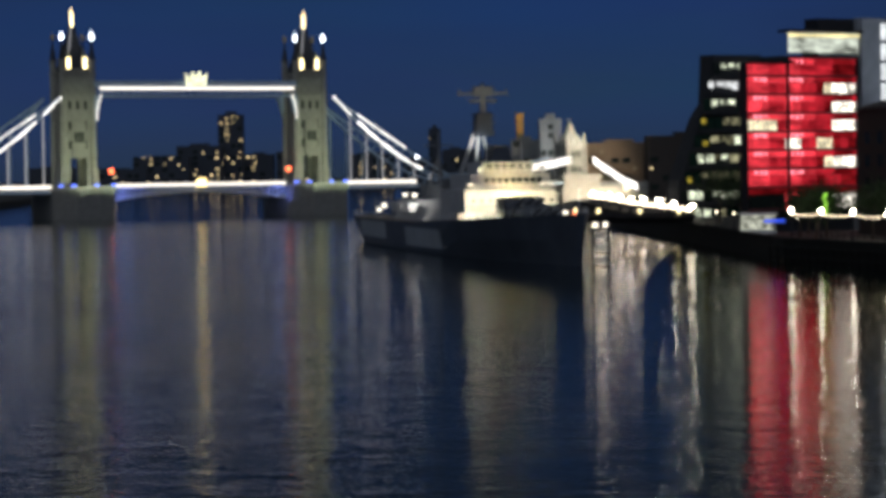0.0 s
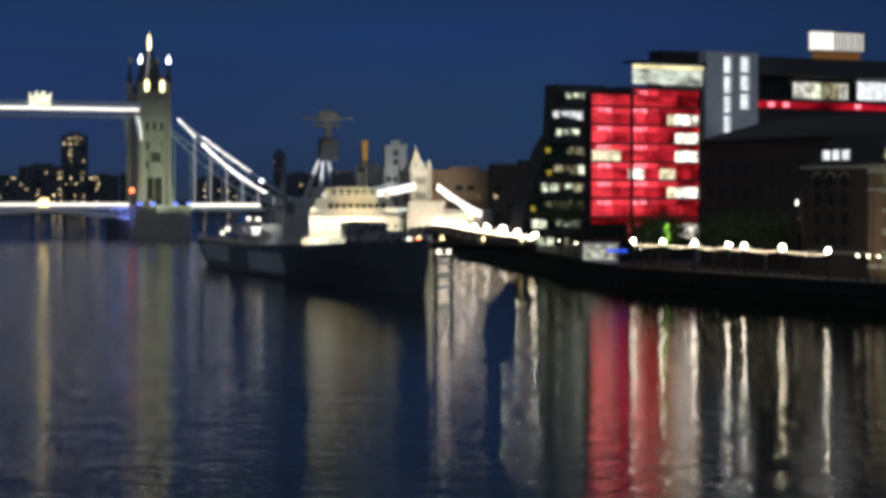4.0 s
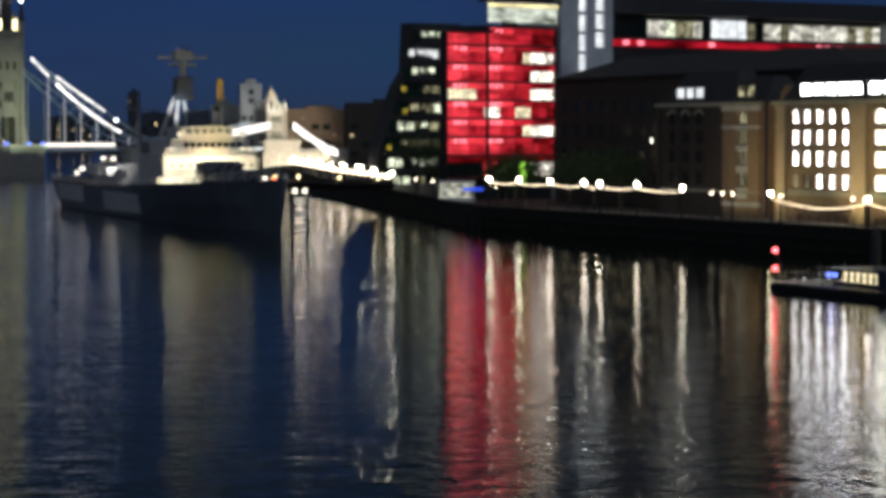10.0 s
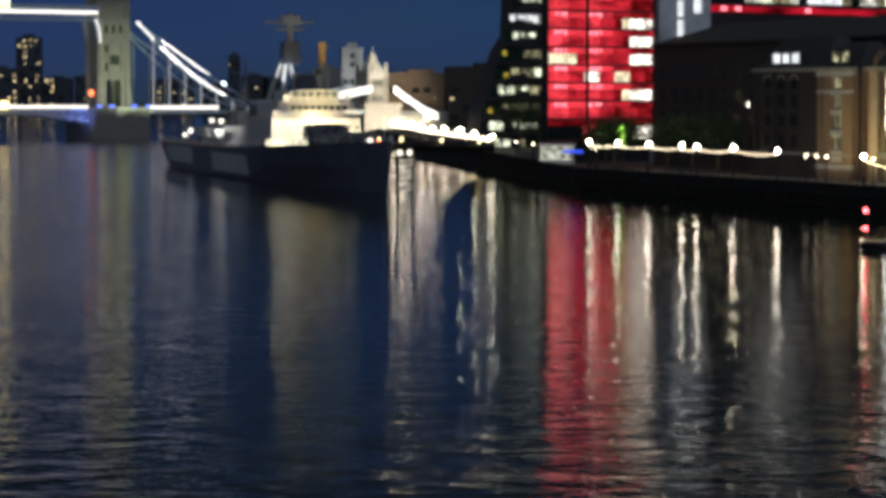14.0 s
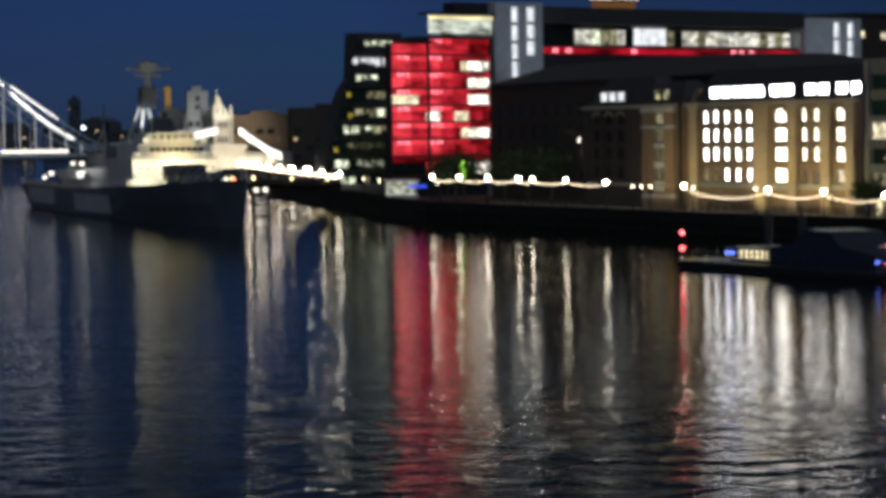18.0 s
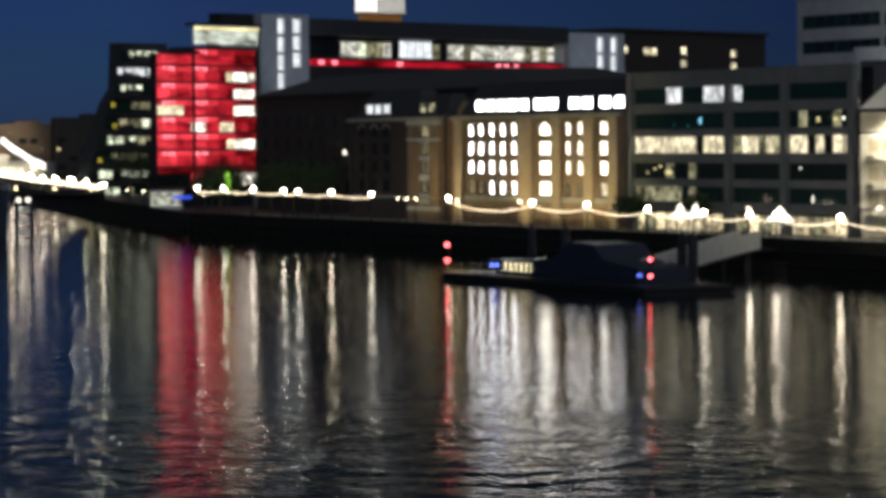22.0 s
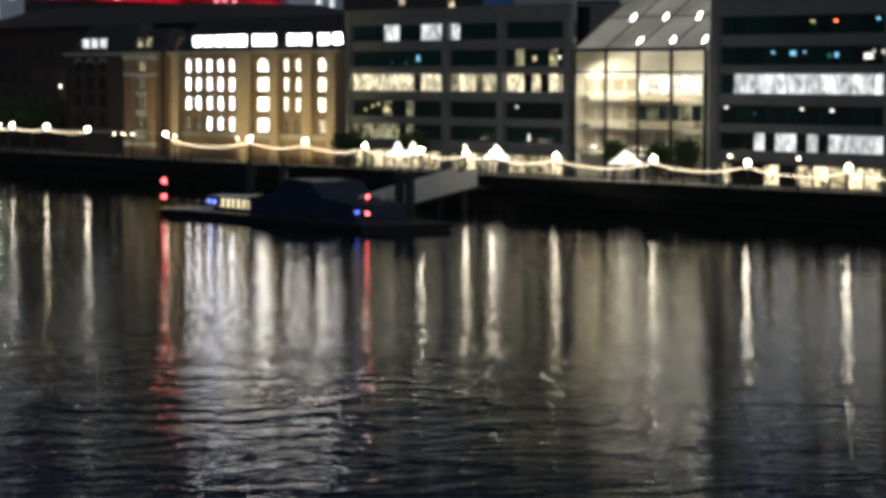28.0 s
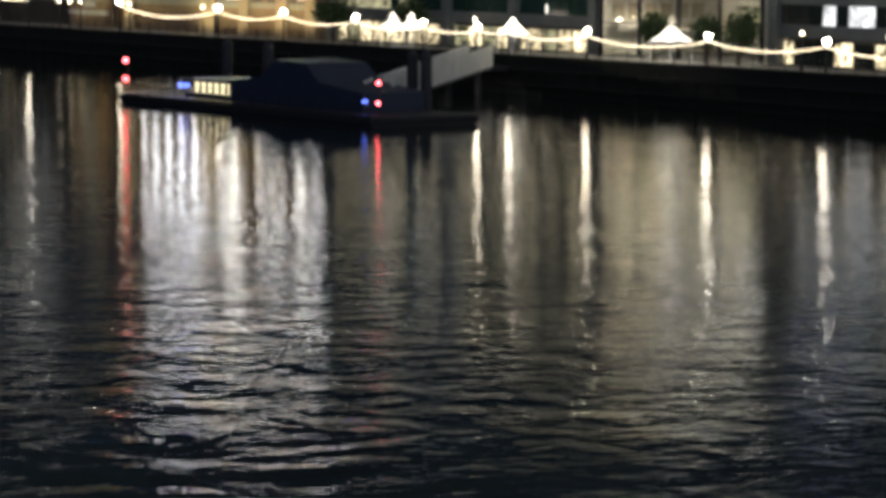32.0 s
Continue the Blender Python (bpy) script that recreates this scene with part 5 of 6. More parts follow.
for u, p in ((60.4, 1800), (68, 500), (78.2, 3000), (86, 2200), (93.6, 2600), (99.4, 1600), (56.5, 900), (49.9, 850)):
    lamp("wharf_uplight", "SPOT", BANK @ Vector((u, 4.0, QUAY_Z + 0.6)), BANK @ Vector((u, 12.4, 11)), p, (1.0, 0.80, 0.40), 0.4, 95)

# ---- stepped office centre with the glass atrium ----
BANDS = [(6.85, 8.69), (9.65, 11.59), (12.84, 14.87), (15.84, 17.77), (19.02, 20.96)]


def office_wing(u0, u1, v, piers, choose, shops, top, seed):
    w = thing("office_wing", at_bank(0, v), "grey stone office wing with window bands, one storey brightly lit", "office building", "office wings")
    zs = [5.7] + [z for b in BANDS for z in b] + [top]
    for z0, z1 in zip(zs[0::2], zs[1::2]):
        bm = bmesh.new()
        box(bm, u0, u1, 0, 0.7, z0, z1)
        part("spandrel", bm, CONCRETE, w, "grey stone spandrel band")
    bm = bmesh.new()
    box(bm, u0, u1, 2.6, 24, QUAY_Z, top)
    box(bm, u0, u1, 0.7, 2.6, top - 0.4, top)
    part("core", bm, FARWALL, w)
    for p in piers:
        bm = bmesh.new()
        box(bm, p - 0.55, p + 0.55, -0.25, 0.8, QUAY_Z, top)
        part("pier", bm, CONCRETE, w)
    rg = random.Random(seed)
    for j, (z0, z1) in enumerate(BANDS):
        n = round((u1 - u0) / 1.62)
        for k in range(n):
            xa = u0 + (u1 - u0) * k / n
            m = choose(j, xa, rg)
            piece("pane", pane_mesh((u1 - u0) / n - 0.1, z1 - z0, m), w, (xa + 0.05, 0.45, z0))
    n = round((u1 - u0) / 2.4)
    for k in range(n):
        xa = u0 + (u1 - u0) * k / n
        piece("shopfront", pane_mesh((u1 - u0) / n - 0.35, 2.1, shops(xa, rg)), w, (xa + 0.15, 0.9, QUAY_Z + 0.05))
    return w


def left_wing(j, x, rg):
    r = rg.random()
    if j == 2:
        if 121.2 < x < 123.6 or (123.0 < x < 133.3 and r < 0.12):
            return G_DIM
        return G_OFFICE if r < 0.93 else GLASS
    if j == 4:
        if 108.4 < x < 110.7 or 115.9 < x < 123.6:
            return G_OFFICE_WH
    if j == 3:
        return GREEN_GLASS if x < 135.2 else (G_DIM if x > 135.2 and r < 0.4 else GREEN_GLASS)
    if j == 0:
        return G_DIM if x < 114.0 and r < 0.7 else GREEN_GLASS
    if j == 1:
        return G_DIM if 106.2 < x < 114.0 and r < 0.6 else GLASS
    return GREEN_GLASS


def right_wing(j, x, rg):
    r = rg.random()
    if j == 2:
        return G_OFFICE_WH if x > 173.9 else GREEN_GLASS
    if j == 0:
        return G_OFFICE_WH if x > 176.8 and r < 0.75 else GLASS

    return GLASS if r < 0.6 else GREEN_GLASS


def room_lights(w, items):
    """Small lamps and screens seen behind the panes: (u, z, width, height, material)."""
    for x, z, wd, h, m in items:
        bm = bmesh.new()
        box(bm, x, x + wd, 0.38, 0.43, z, z + h)
        part("room_lamp", bm, m, w, "small light behind the glass")


G_CYAN = glow("cyan_screen", (0.25, 0.7, 1.0), 1.0)
G_PALE = glow("pale_room_lamp", (1.0, 0.96, 0.85), 1.4)
G_YEL = glow("yellow_room_lamp", (1.0, 0.85, 0.4), 0.8)
lw_ = office_wing(100.9, 147.2, 13.0, (101.5, 122.6, 133.8, 146.4), left_wing, lambda x, rg: G_SHOP if rg.random() < 0.75 else G_DIM, 23.0, 3)
room_lights(lw_, [(107.4, 11.0, 0.5, 0.3, G_YEL), (108.8, 10.1, 1.3, 0.6, G_YEL), (106.2, 10.7, 0.4, 0.3, G_YEL), (104.6, 10.2, 0.3, 0.3, G_YEL), (136.2, 10.9, 0.35, 0.25, G_PALE), (138.6, 7.0, 0.25, 0.9, G_PALE), (113.2, 16.1, 0.8, 0.25, G_TEAL), (116.0, 16.4, 0.5, 0.8, G_CYAN), (110.4, 16.2, 0.6, 0.3, G_TEAL), (139.5, 16.4, 0.5, 0.6, G_YEL), (142.6, 16.5, 0.8, 0.4, G_YEL), (144.2, 16.6, 0.5, 0.4, G_PALE)])
rw_ = office_wing(171.1, 198.4, 13.0, (171.8, 197.8), right_wing, lambda x, rg: G_SHOP if rg.random() < 0.55 else GLASS, 23.2, 5)
room_lights(rw_, [(180.2, 17.0, 0.35, 0.3, G_CYAN), (183.0, 16.8, 0.8, 0.5, G_CYAN), (185.0, 17.0, 0.25, 0.3, G_CYAN), (188.5, 16.5, 0.6, 0.5, G_TEAL), (189.6, 16.6, 0.5, 0.5, G_CYAN), (193.8, 16.4, 1.2, 0.6, G_PALE), (196.4, 16.9, 0.4, 0.4, G_PALE), (195.0, 17.1, 0.3, 0.2, G_PALE), (172.9, 11.2, 0.5, 0.25, G_PALE), (184.6, 11.1, 0.4, 0.3, G_PALE), (189.0, 11.0, 0.5, 0.3, G_PALE), (177.5, 10.6, 0.3, 0.2, G_TEAL), (186.0, 20.2, 0.6, 0.2, G_YEL), (189.5, 20.2, 0.4, 0.2, G_SIGNAL_SOFT), (195.5, 20.3, 0.5, 0.3, G_CYAN)])
bb = thing("orange_brick_block", at_bank(198.8, 12.0), "orange lit brick office block", "office building")
bm = bmesh.new()
box(bm, 0, 40, 0, 24, QUAY_Z, 24)
part("body", bm, RED_BRICK, bb)
for z in (6.6, 9.7, 12.9, 16.0):
    for x in np.arange(1.2, 38, 3.4):
        piece("window", pane_mesh(1.6, 2.0, G_OFFICE_WH if z > 12 and x < 3 else GLASS), bb, (x, -0.08, z))

# upper set-back storeys
ub = thing("upper_office_storeys", at_bank(0, 35), "set-back pale banded upper storeys of the office centre", "office building")


def upper_block(u0, u1, y0, y1, z0, z1, bands, label):
    """A block with continuous window bands (x0, x1, z0, z1) let into its front."""
    bm = bmesh.new()
    box(bm, u0, u1, y0 + 0.8, y1, z0, z1)
    st = part("storey_block", bm, PALE_STONE, ub, label)
    bm = bmesh.new()
    box(bm, u0 - 0.15, u1 + 0.15, y0 - 0.15, y1, z1 + 0.001, z1 + 0.25)
    part("coping", bm, PALE_STONE, st)
    cuts = sorted(b[2:] for b in bands)
    for za, zb in zip([z0] + [c[1] for c in cuts], [c[0] for c in cuts] + [z1]):
        bm = bmesh.new()
        box(bm, u0, u1, y0, y0 + 0.79, za, zb)
        part("spandrel", bm, PALE_STONE, st)
    for x0, x1, za, zb in bands:
        for xa, xb in ((u0, x0), (x1, u1)):
            bm = bmesh.new()
            box(bm, xa, xb, y0 + 0.002, y0 + 0.79, za + 0.001, zb - 0.001)
            part("end_pier", bm, PALE_STONE, st)
    for x0, x1, za, zb in bands:
        n = max(2, round((x1 - x0) / 2.2))
        w = (x1 - x0) / n
        for k in range(n):
            piece("window", pane_mesh(w - 0.12, zb - za, GLASS if k % 3 else GREEN_GLASS), st, (x0 + k * w + 0.06, y0 + 0.3, za))


upper_block(68, 107.4, 0, 12, 20, 22.9, [(69, 106.5, 21.0, 22.3)], "low pale set-back storey")
upper_block(107.5, 125.0, 0, 12, 21, 32.3, [(108.2, 124.6, 28.6, 30.3), (108.2, 124.6, 25.4, 27.0), (108.2, 124.6, 22.2, 23.8)], "pale stone tower face in dim light")
upper_block(125.1, 140.0, -0.6, 12, 21, 32.9, [(125.5, 136.4, 28.4, 30.1), (125.5, 139.4, 25.1, 27.1)], "brightly lit pale stone tower face")
upper_block(125.6, 137.0, -5, -0.8, 20.5, 25.4, [(126.2, 135.2, 22.0, 24.0)], "low pale block with a blue-lit window band")
upper_block(150, 190, 2, 12, 21, 26.6, [(151, 189, 24.0, 25.6)], "pale upper storey above the atrium")
for x, m in ((131.2, glow("blue_screen", (0.08, 0.2, 1.0), 0.9)), (127.4, glow("deep_blue_screen", (0.03, 0.12, 0.5), 0.4))):
    bm = bmesh.new()
    box(bm, x, x + 1.1, -4.8, -4.72, 22.3, 23.4)
    part("blue_lit_screen", bm, m, ub, "blue lit screen behind the window")

# atrium
at = thing("glass_atrium", at_bank(0, 12.6), "tall glazed atrium with a sloping roof, lit from inside", "atrium")
A0, A1, AE = 148.0, 170.5, 17.57
bm = bmesh.new()
for x in np.linspace(A0, A1, 5):
    box(bm, x - 0.12, x + 0.12, 0, 0.3, QUAY_Z, AE)
for z, h in ((QUAY_Z + 3.2, 0.06), (9.0, 0.05), (15.1, 0.12), (AE, 0.2)):
    box(bm, A0, A1, -0.02, 0.32, z - h, z + h)
part("frame", bm, DARK_STEEL, at)
glass = bpy.data.materials.new("clear_glass")
glass.use_nodes = True
gn = glass.node_tree
gn.nodes.remove(gn.nodes["Principled BSDF"])
g1, g2, gm = gn.nodes.new("ShaderNodeBsdfTransparent"), gn.nodes.new("ShaderNodeBsdfGlossy"), gn.nodes.new("ShaderNodeMixShader")
g1.inputs[0].default_value, g2.inputs["Roughness"].default_value = (0.9, 0.9, 0.86, 1), 0.03
gm.inputs[0].default_value = 0.08
gn.links.new(g1.outputs[0], gm.inputs[1])
gn.links.new(g2.outputs[0], gm.inputs[2])
gn.links.new(gm.outputs[0], gn.nodes["Material Output"].inputs["Surface"])
for xa, xb in zip(np.linspace(A0, A1, 5), np.linspace(A0, A1, 5)[1:]):
    for za, zb in ((QUAY_Z, 6.3), (6.5, 8.95), (9.1, 14.9), (15.3, 17.3)):
        p = piece("pane", pane_mesh(xb - xa - 0.28, zb - za - 0.12, glass, t=0.03), at, (xa + 0.14, 0.12, za))
        p.visible_shadow = False
# sloping glass roof rising inland and upstream
bm = bmesh.new()
ridge = 28.8
corner = [(A0, 0, AE + 0.12), (A1, 0, AE + 0.12), (A1, 15.4, ridge), (A0, 15.4, ridge)]
vs = [bm.verts.new(p) for p in corner]
bm.faces.new(vs)
part("roof_glass", bm, glow("lit_roof_glass", (0.62, 0.60, 0.52), 0.32, 0.35, (0.12, 0.12, 0.12)), at, "pale glowing sloped roof glazing")
for f in np.linspace(0, 1, 5):
    bm = bmesh.new()
    a = Vector(corner[0]).lerp(Vector(corner[1]), f)
    b = Vector(corner[3]).lerp(Vector(corner[2]), f)
    rod(bm, a, b, 0.11, 0.11, 5)
    part("roof_bar", bm, DARK_STEEL, at)
for f in (0.0, 0.33, 0.66, 1.0):
    bm = bmesh.new()
    a = Vector(corner[0]).lerp(Vector(corner[3]), f)
    b = Vector(corner[1]).lerp(Vector(corner[2]), f)
    rod(bm, a, b, 0.1, 0.1, 5)
    part("roof_bar", bm, DARK_STEEL, at)
for fx, fy in ((0.5, 0.06), (0.75, 0.06), (0.98, 0.06), (0.5, 0.3), (0.75, 0.3), (0.98, 0.3), (0.5, 0.6), (0.75, 0.6), (0.98, 0.62), (0.25, 0.3)):
    a = Vector(corner[0]).lerp(Vector(corner[1]), fx)
    b = Vector(corner[3]).lerp(Vector(corner[2]), fx)
    bm = bmesh.new()
    c = a.lerp(b, fy) + Vector((0, -0.5, 0.2))
    ball(bm, c, 0.17)
    rod(bm, c + Vector((-0.4, 0, -0.3)), c + Vector((0.45, -0.1, 0.35)), 0.06, 0.12, 6)
    part("roof_lamp", bm, G_ROOM, at, "bright roof lamp fitting")
# inner galleries
PLASTER_SHADE = material("atrium_tan_panels", (0.34, 0.30, 0.22), 0.6)
PLASTER = material("atrium_cream_plaster", (0.58, 0.55, 0.47), 0.7)
for z in (6.2, 9.2, 12.4):
    bm = bmesh.new()
    box(bm, A0 + 1.35, A1, 7.0, 9.0, z - 0.5, z + 0.1)
    part("gallery", bm, PLASTER_SHADE, at, "tan inner gallery")
    bm = bmesh.new()
    box(bm, A0, A0 + 1.3, 1.2, 14.9, z - 0.5, z + 0.1)
    sg = part("side_gallery", bm, PLASTER, at, "cream inner gallery along the side")
    for y in np.arange(1.6, 14, 2.1):
        bm = bmesh.new()
        box(bm, A0 - 0.02, A0 + 0.06, y, y + 1.5, z + 0.5, z + 2.0)
        part("inner_window", bm, PLASTER_SHADE, sg)
for x0, x1, y0, y1, zt in ((A0 - 0.4, A0 - 0.05, 0.4, 16, AE), (A1 + 0.05, A1 + 0.4, 0.4, 16, AE), (A0, A1, 15.0, 15.35, ridge - 0.5)):
    bm = bmesh.new()
    box(bm, x0, x1, y0, y1, QUAY_Z, zt)
    part("inner_wall", bm, PLASTER, at)
for x in (161.0, 165.6):
    bm = bmesh.new()
    box(bm, x, x + 3.6, 14.6, 14.9, 27.9, 28.5)
    part("blue_roof_light", bm, glow("blue_ridge_light", (0.12, 0.22, 1.0), 1.6), at, "blue light under the ridge")
for xa in np.arange(A0 + 0.4, A1 - 1, 1.9):
    piece("gallery_window", pane_mesh(1.6, 2.0, G_HALL if xa < 159 else G_DIM), at, (xa, 9.2, 12.7))
    piece("gallery_window", pane_mesh(1.6, 1.8, GREEN_GLASS if int(xa) % 3 else G_DIM), at, (xa, 9.2, 9.6))
    if int(xa) % 2:
        piece("gallery_window", pane_mesh(1.5, 1.5, G_DIM), at, (xa, 9.2, 6.6))
for u in (151.6, 158.4, 165.2):
    lamp("atrium_light", "AREA", BANK @ Vector((u, 16.5, 16.6)), BANK @ Vector((u, 20, 8)), 1600, (1.0, 0.93, 0.80), 4.0)

# ---- street lamps and festoon lights ----
bm = bmesh.new()
rod(bm, (0, 0, -4.1), (0, 0, -3.2), 0.16, 0.12, 8)
rod(bm, (0, 0, -3.2), (0, 0, -0.4), 0.08, 0.06, 8)
rod(bm, (0, 0, -0.5), (0, 0, -0.3), 0.2, 0.24, 8)
post_mesh = mesh_of(bm, "post", DARK_STEEL)
bm = bmesh.new()
ball(bm, (0, 0, 0), 0.27, 12, 8)
globe_mesh = mesh_of(bm, "globe", G_GLOBE, True)
bm = bmesh.new()
ball(bm, (0, 0, 0), 0.16, 10, 6)
small_globe = mesh_of(bm, "globe", glow("small_lamp_globe", (1.0, 0.86, 0.62), 8.0), True)


def street_lamp(m, ground, small=False, label="iron street lamp with a bright globe on the quay"):
    t = thing("street_lamp", m, label, "street lamp", "quay street lamps")
    p = piece("post", post_mesh, t)
    p.scale = (1, 1, max(0.3, (m.translation.z - ground) / 4.1))
    piece("globe", small_globe if small else globe_mesh, t)
    return t


LAMPS = [(-1.7, 7.5), (8.2, 7.5), (18.3, 7.5), (28.7, 7.45), (33.3, 7.4), (43.9, 7.4), (56.0, 7.2), (77.5, 6.95), (98.6, 6.7), (111.3, 6.6), (124.4, 6.35), (135.9, 6.15), (144.6, 6.05), (149.5, 6.0), (160.9, 6.05), (177.1, 6.1), (191.4, 6.1), (205.5, 6.0), (219, 6.0), (233, 6.0)]
for u, z in LAMPS:
    street_lamp(at_bank(u, 0, z), QUAY_Z)
for u in (59.0, 61.6, 64.2, 75.6, 91.5, 94.0, 141.0, 186.0, 196.0):
    street_lamp(at_bank(u, 2.5, 6.6), QUAY_Z, True, "small low lamp on the quay")


def festoon(u0, z0, u1, z1, sag):
    f = thing("festoon_string", BANK, "sagging string of warm festoon bulbs between lamps", "festoon lights", "festoon strings")
    n = max(6, int((u1 - u0) / 0.38))
    pts = [(u0 + (u1 - u0) * k / n, -0.05, z0 + (z1 - z0) * k / n - 0.35 - sag * 4 * (k / n) * (1 - k / n)) for k in range(n + 1)]
    bm = bmesh.new()
    for a, b in zip(pts[::3], pts[3::3]):
        rod(bm, a, b, 0.03, 0.03, 4)
    part("cable", bm, DARK_STEEL, f)
    bm = bmesh.new()
    for x, y, z in pts:
        box(bm, x - 0.045, x + 0.045, y - 0.045, y + 0.045, z - 0.14, z - 0.04)
    tagged(part("bulb_row", bm, G_BULB, f, "row of warm bulbs"), kind="stuff")


for (u0, z0), (u1, z1) in zip(LAMPS, LAMPS[1:]):
    if u0 == 56.0:
        continue
    festoon(u0, z0, u1, z1, 0.25 if u1 < 60 else 0.045 * (u1 - u0))

# ---- tents and umbrellas by the pier head ----
def tent(u, v, s, mat, label):
    t = thing("marquee", at_bank(u, v, QUAY_Z), label, "tent", "marquees")
    bm = bmesh.new()
    hip(bm, -2.2 * s, 2.2 * s, -2.2 * s, 2.2 * s, 2.2, 2.75, 1.1 * s, 1.1 * s)
    hip(bm, -1.1 * s, 1.1 * s, -1.1 * s, 1.1 * s, 2.751, 3.7, 1.02 * s, 1.02 * s)
    part("canopy", bm, mat, t)
    bm = bmesh.new()
    for x0, x1, y0, y1 in ((-2.2, 2.2, -2.24, -2.2), (-2.2, 2.2, 2.2, 2.24), (-2.24, -2.2, -2.2, 2.2), (2.2, 2.24, -2.2, 2.2)):
        box(bm, x0 * s, x1 * s, y0 * s, y1 * s, 1.9, 2.199)
    part("valance", bm, CANVAS, t)
    for x in (-2.1 * s, 2.1 * s):
        for y in (-2.1 * s, 2.1 * s):
            bm = bmesh.new()
            rod(bm, (x, y, 0), (x, y, 2.2), 0.05, 0.05, 6)
            part("pole", bm, PALE_STEEL, t)
    return t


tent(126.8, 3, 0.42, G_BIGTOP, "small white marquee glowing from inside")
tent(129.4, 3.4, 0.4, G_BIGTOP, "small white marquee glowing from inside")
tent(146.9, 2.5, 0.5, G_BIGTOP, "white glowing marquee at the pier head")
tent(169.0, 3, 0.62, G_BIGTOP, "white glowing pointed marquee before the atrium")

# ---- pontoon pier ----
PIER = BANK @ Matrix.Translation((145.6, -36, 0))
pn = thing("pontoon_pier", PIER, "dark floating pontoon pier with a blue-grey shelter", "pier")
bm = bmesh.new()
slab(bm, [(-1, -3.5), (1, -4.6), (38, -4.6), (39.6, -3.0), (39.6, 4.2), (-1, 4.2)], -1.2, 0.8)
part("pontoon", bm, DARK_STEEL, pn)
bm = bmesh.new()
slab(bm, [(-1.2, -3.7), (1, -4.85), (38.1, -4.85), (39.8, -3.1), (39.8, 4.4), (-1.2, 4.4)], 0.2, 0.6)
part("fender", bm, material("black_rubber", (0.012, 0.012, 0.012), 0.8), pn)
SHELTER = material("blue_grey_cladding", (0.018, 0.027, 0.05), 0.45)
bm = bmesh.new()
prism(bm, [(15.0, 0.81), (34, 0.81), (34, 2.3), (28.0, 2.9), (26.2, 4.3), (21.8, 4.5), (19.5, 3.0), (15.0, 2.4)], -2.6, 3.4)
part("shelter", bm, SHELTER, pn, "blue-grey passenger shelter with a raised roof")
bm = bmesh.new()
box(bm, 7.4, 14.6, -2.2, 2.4, 0.81, 1.15)
box(bm, 7.2, 14.8, -2.9, 2.7, 2.2, 2.4)
box(bm, 7.4, 14.6, -1.2, 2.4, 1.15, 2.2)
part("waiting_room", bm, SHELTER, pn)
for k in range(6):
    piece("cabin_window", pane_mesh(0.55, 0.9, G_CABIN), pn, (8.9 + 1.0 * k, -2.1, 1.2))
for x in (6.9, 7.9):
    bm = bmesh.new()
    box(bm, x, x + 0.34, -2.6, -2.3, 1.55, 1.9)
    part("blue_lamp", bm, G_BLUE, pn, "blue pier lamp")
bm = bmesh.new()
box(bm, 34.7, 34.95, -3.2, -2.8, 1.6, 1.85)
part("blue_lamp", bm, G_BLUE, pn)
for x, zs in ((0.0, (1.95, 3.6)), (37.5, (1.75, 3.3))):
    bm = bmesh.new()
    rod(bm, (x, -3.4, 0.8), (x, -3.4, zs[1] + 0.5), 0.09, 0.06, 6)
    ms = part("signal_mast", bm, DARK_STEEL, pn)
    for z in zs:
        bm = bmesh.new()
        ball(bm, (x, -3.65, z), 0.22 if x < 5 else 0.17)
        part("red_lamp", bm, G_SIGNAL, ms, "red navigation lamp")
for x in (3, 9.5, 30.4, 32.2):
    bm = bmesh.new()
    rod(bm, (x, 4.9, -4), (x, 4.9, 5.0), 0.5, 0.5, 10)
    rod(bm, (x, 4.9, 5.0), (x, 4.9, 5.6), 0.52, 0.05, 10)
    part("mooring_post", bm, DARK_STEEL, pn)
bm = bmesh.new()
for x in np.arange(1, 38, 2.0):
    rod(bm, (x, -4.3, 0.8), (x, -4.3, 1.85), 0.035, 0.035, 5)
for z in (1.3, 1.85):
    rod(bm, (-0.5, -4.3, z), (38, -4.3, z), 0.03, 0.03, 5)
part("pier_rail", bm, DARK_STEEL, pn)
gw = thing("pier_gangway", Matrix(), "white-sided sloping gangway from the pontoon to the quay", "gangway")
ga, gb = BANK @ Vector((176.0, -34.5, 1.5)), BANK @ Vector((151.5, -5, 2.6))
gd = (gb - ga).normalized()
gs = Vector((gd.y, -gd.x, 0)).normalized()
for sgn, nm in ((1, "side_panel"), (-1, "side_panel")):
    bm = bmesh.new()
    o = gs * sgn * 1.1
    vs = [bm.verts.new(p) for p in (ga + o, gb + o, gb + o + Vector((0, 0, 2.0)), ga + o + Vector((0, 0, 1.5)))]
    vt = [bm.verts.new(v.co + gs * sgn * 0.08) for v in vs]
    bm.faces.new(vs)
    bm.faces.new(vt[::-1])
    for k in range(4):
        bm.faces.new((vs[k], vt[k], vt[(k + 1) % 4], vs[(k + 1) % 4]))
    part(nm, bm, GANGWAY, gw)
bm = bmesh.new()
vs = [bm.verts.new(p) for p in (ga + gs * 1.1, gb + gs * 1.1, gb - gs * 1.1, ga - gs * 1.1)]
vt = [bm.verts.new(v.co - Vector((0, 0, 0.25))) for v in vs]
bm.faces.new(vs)
bm.faces.new(vt[::-1])
for k in range(4):
    bm.faces.new((vs[k], vt[k], vt[(k + 1) % 4], vs[(k + 1) % 4]))
part("walkway", bm, DARK_STEEL, gw)
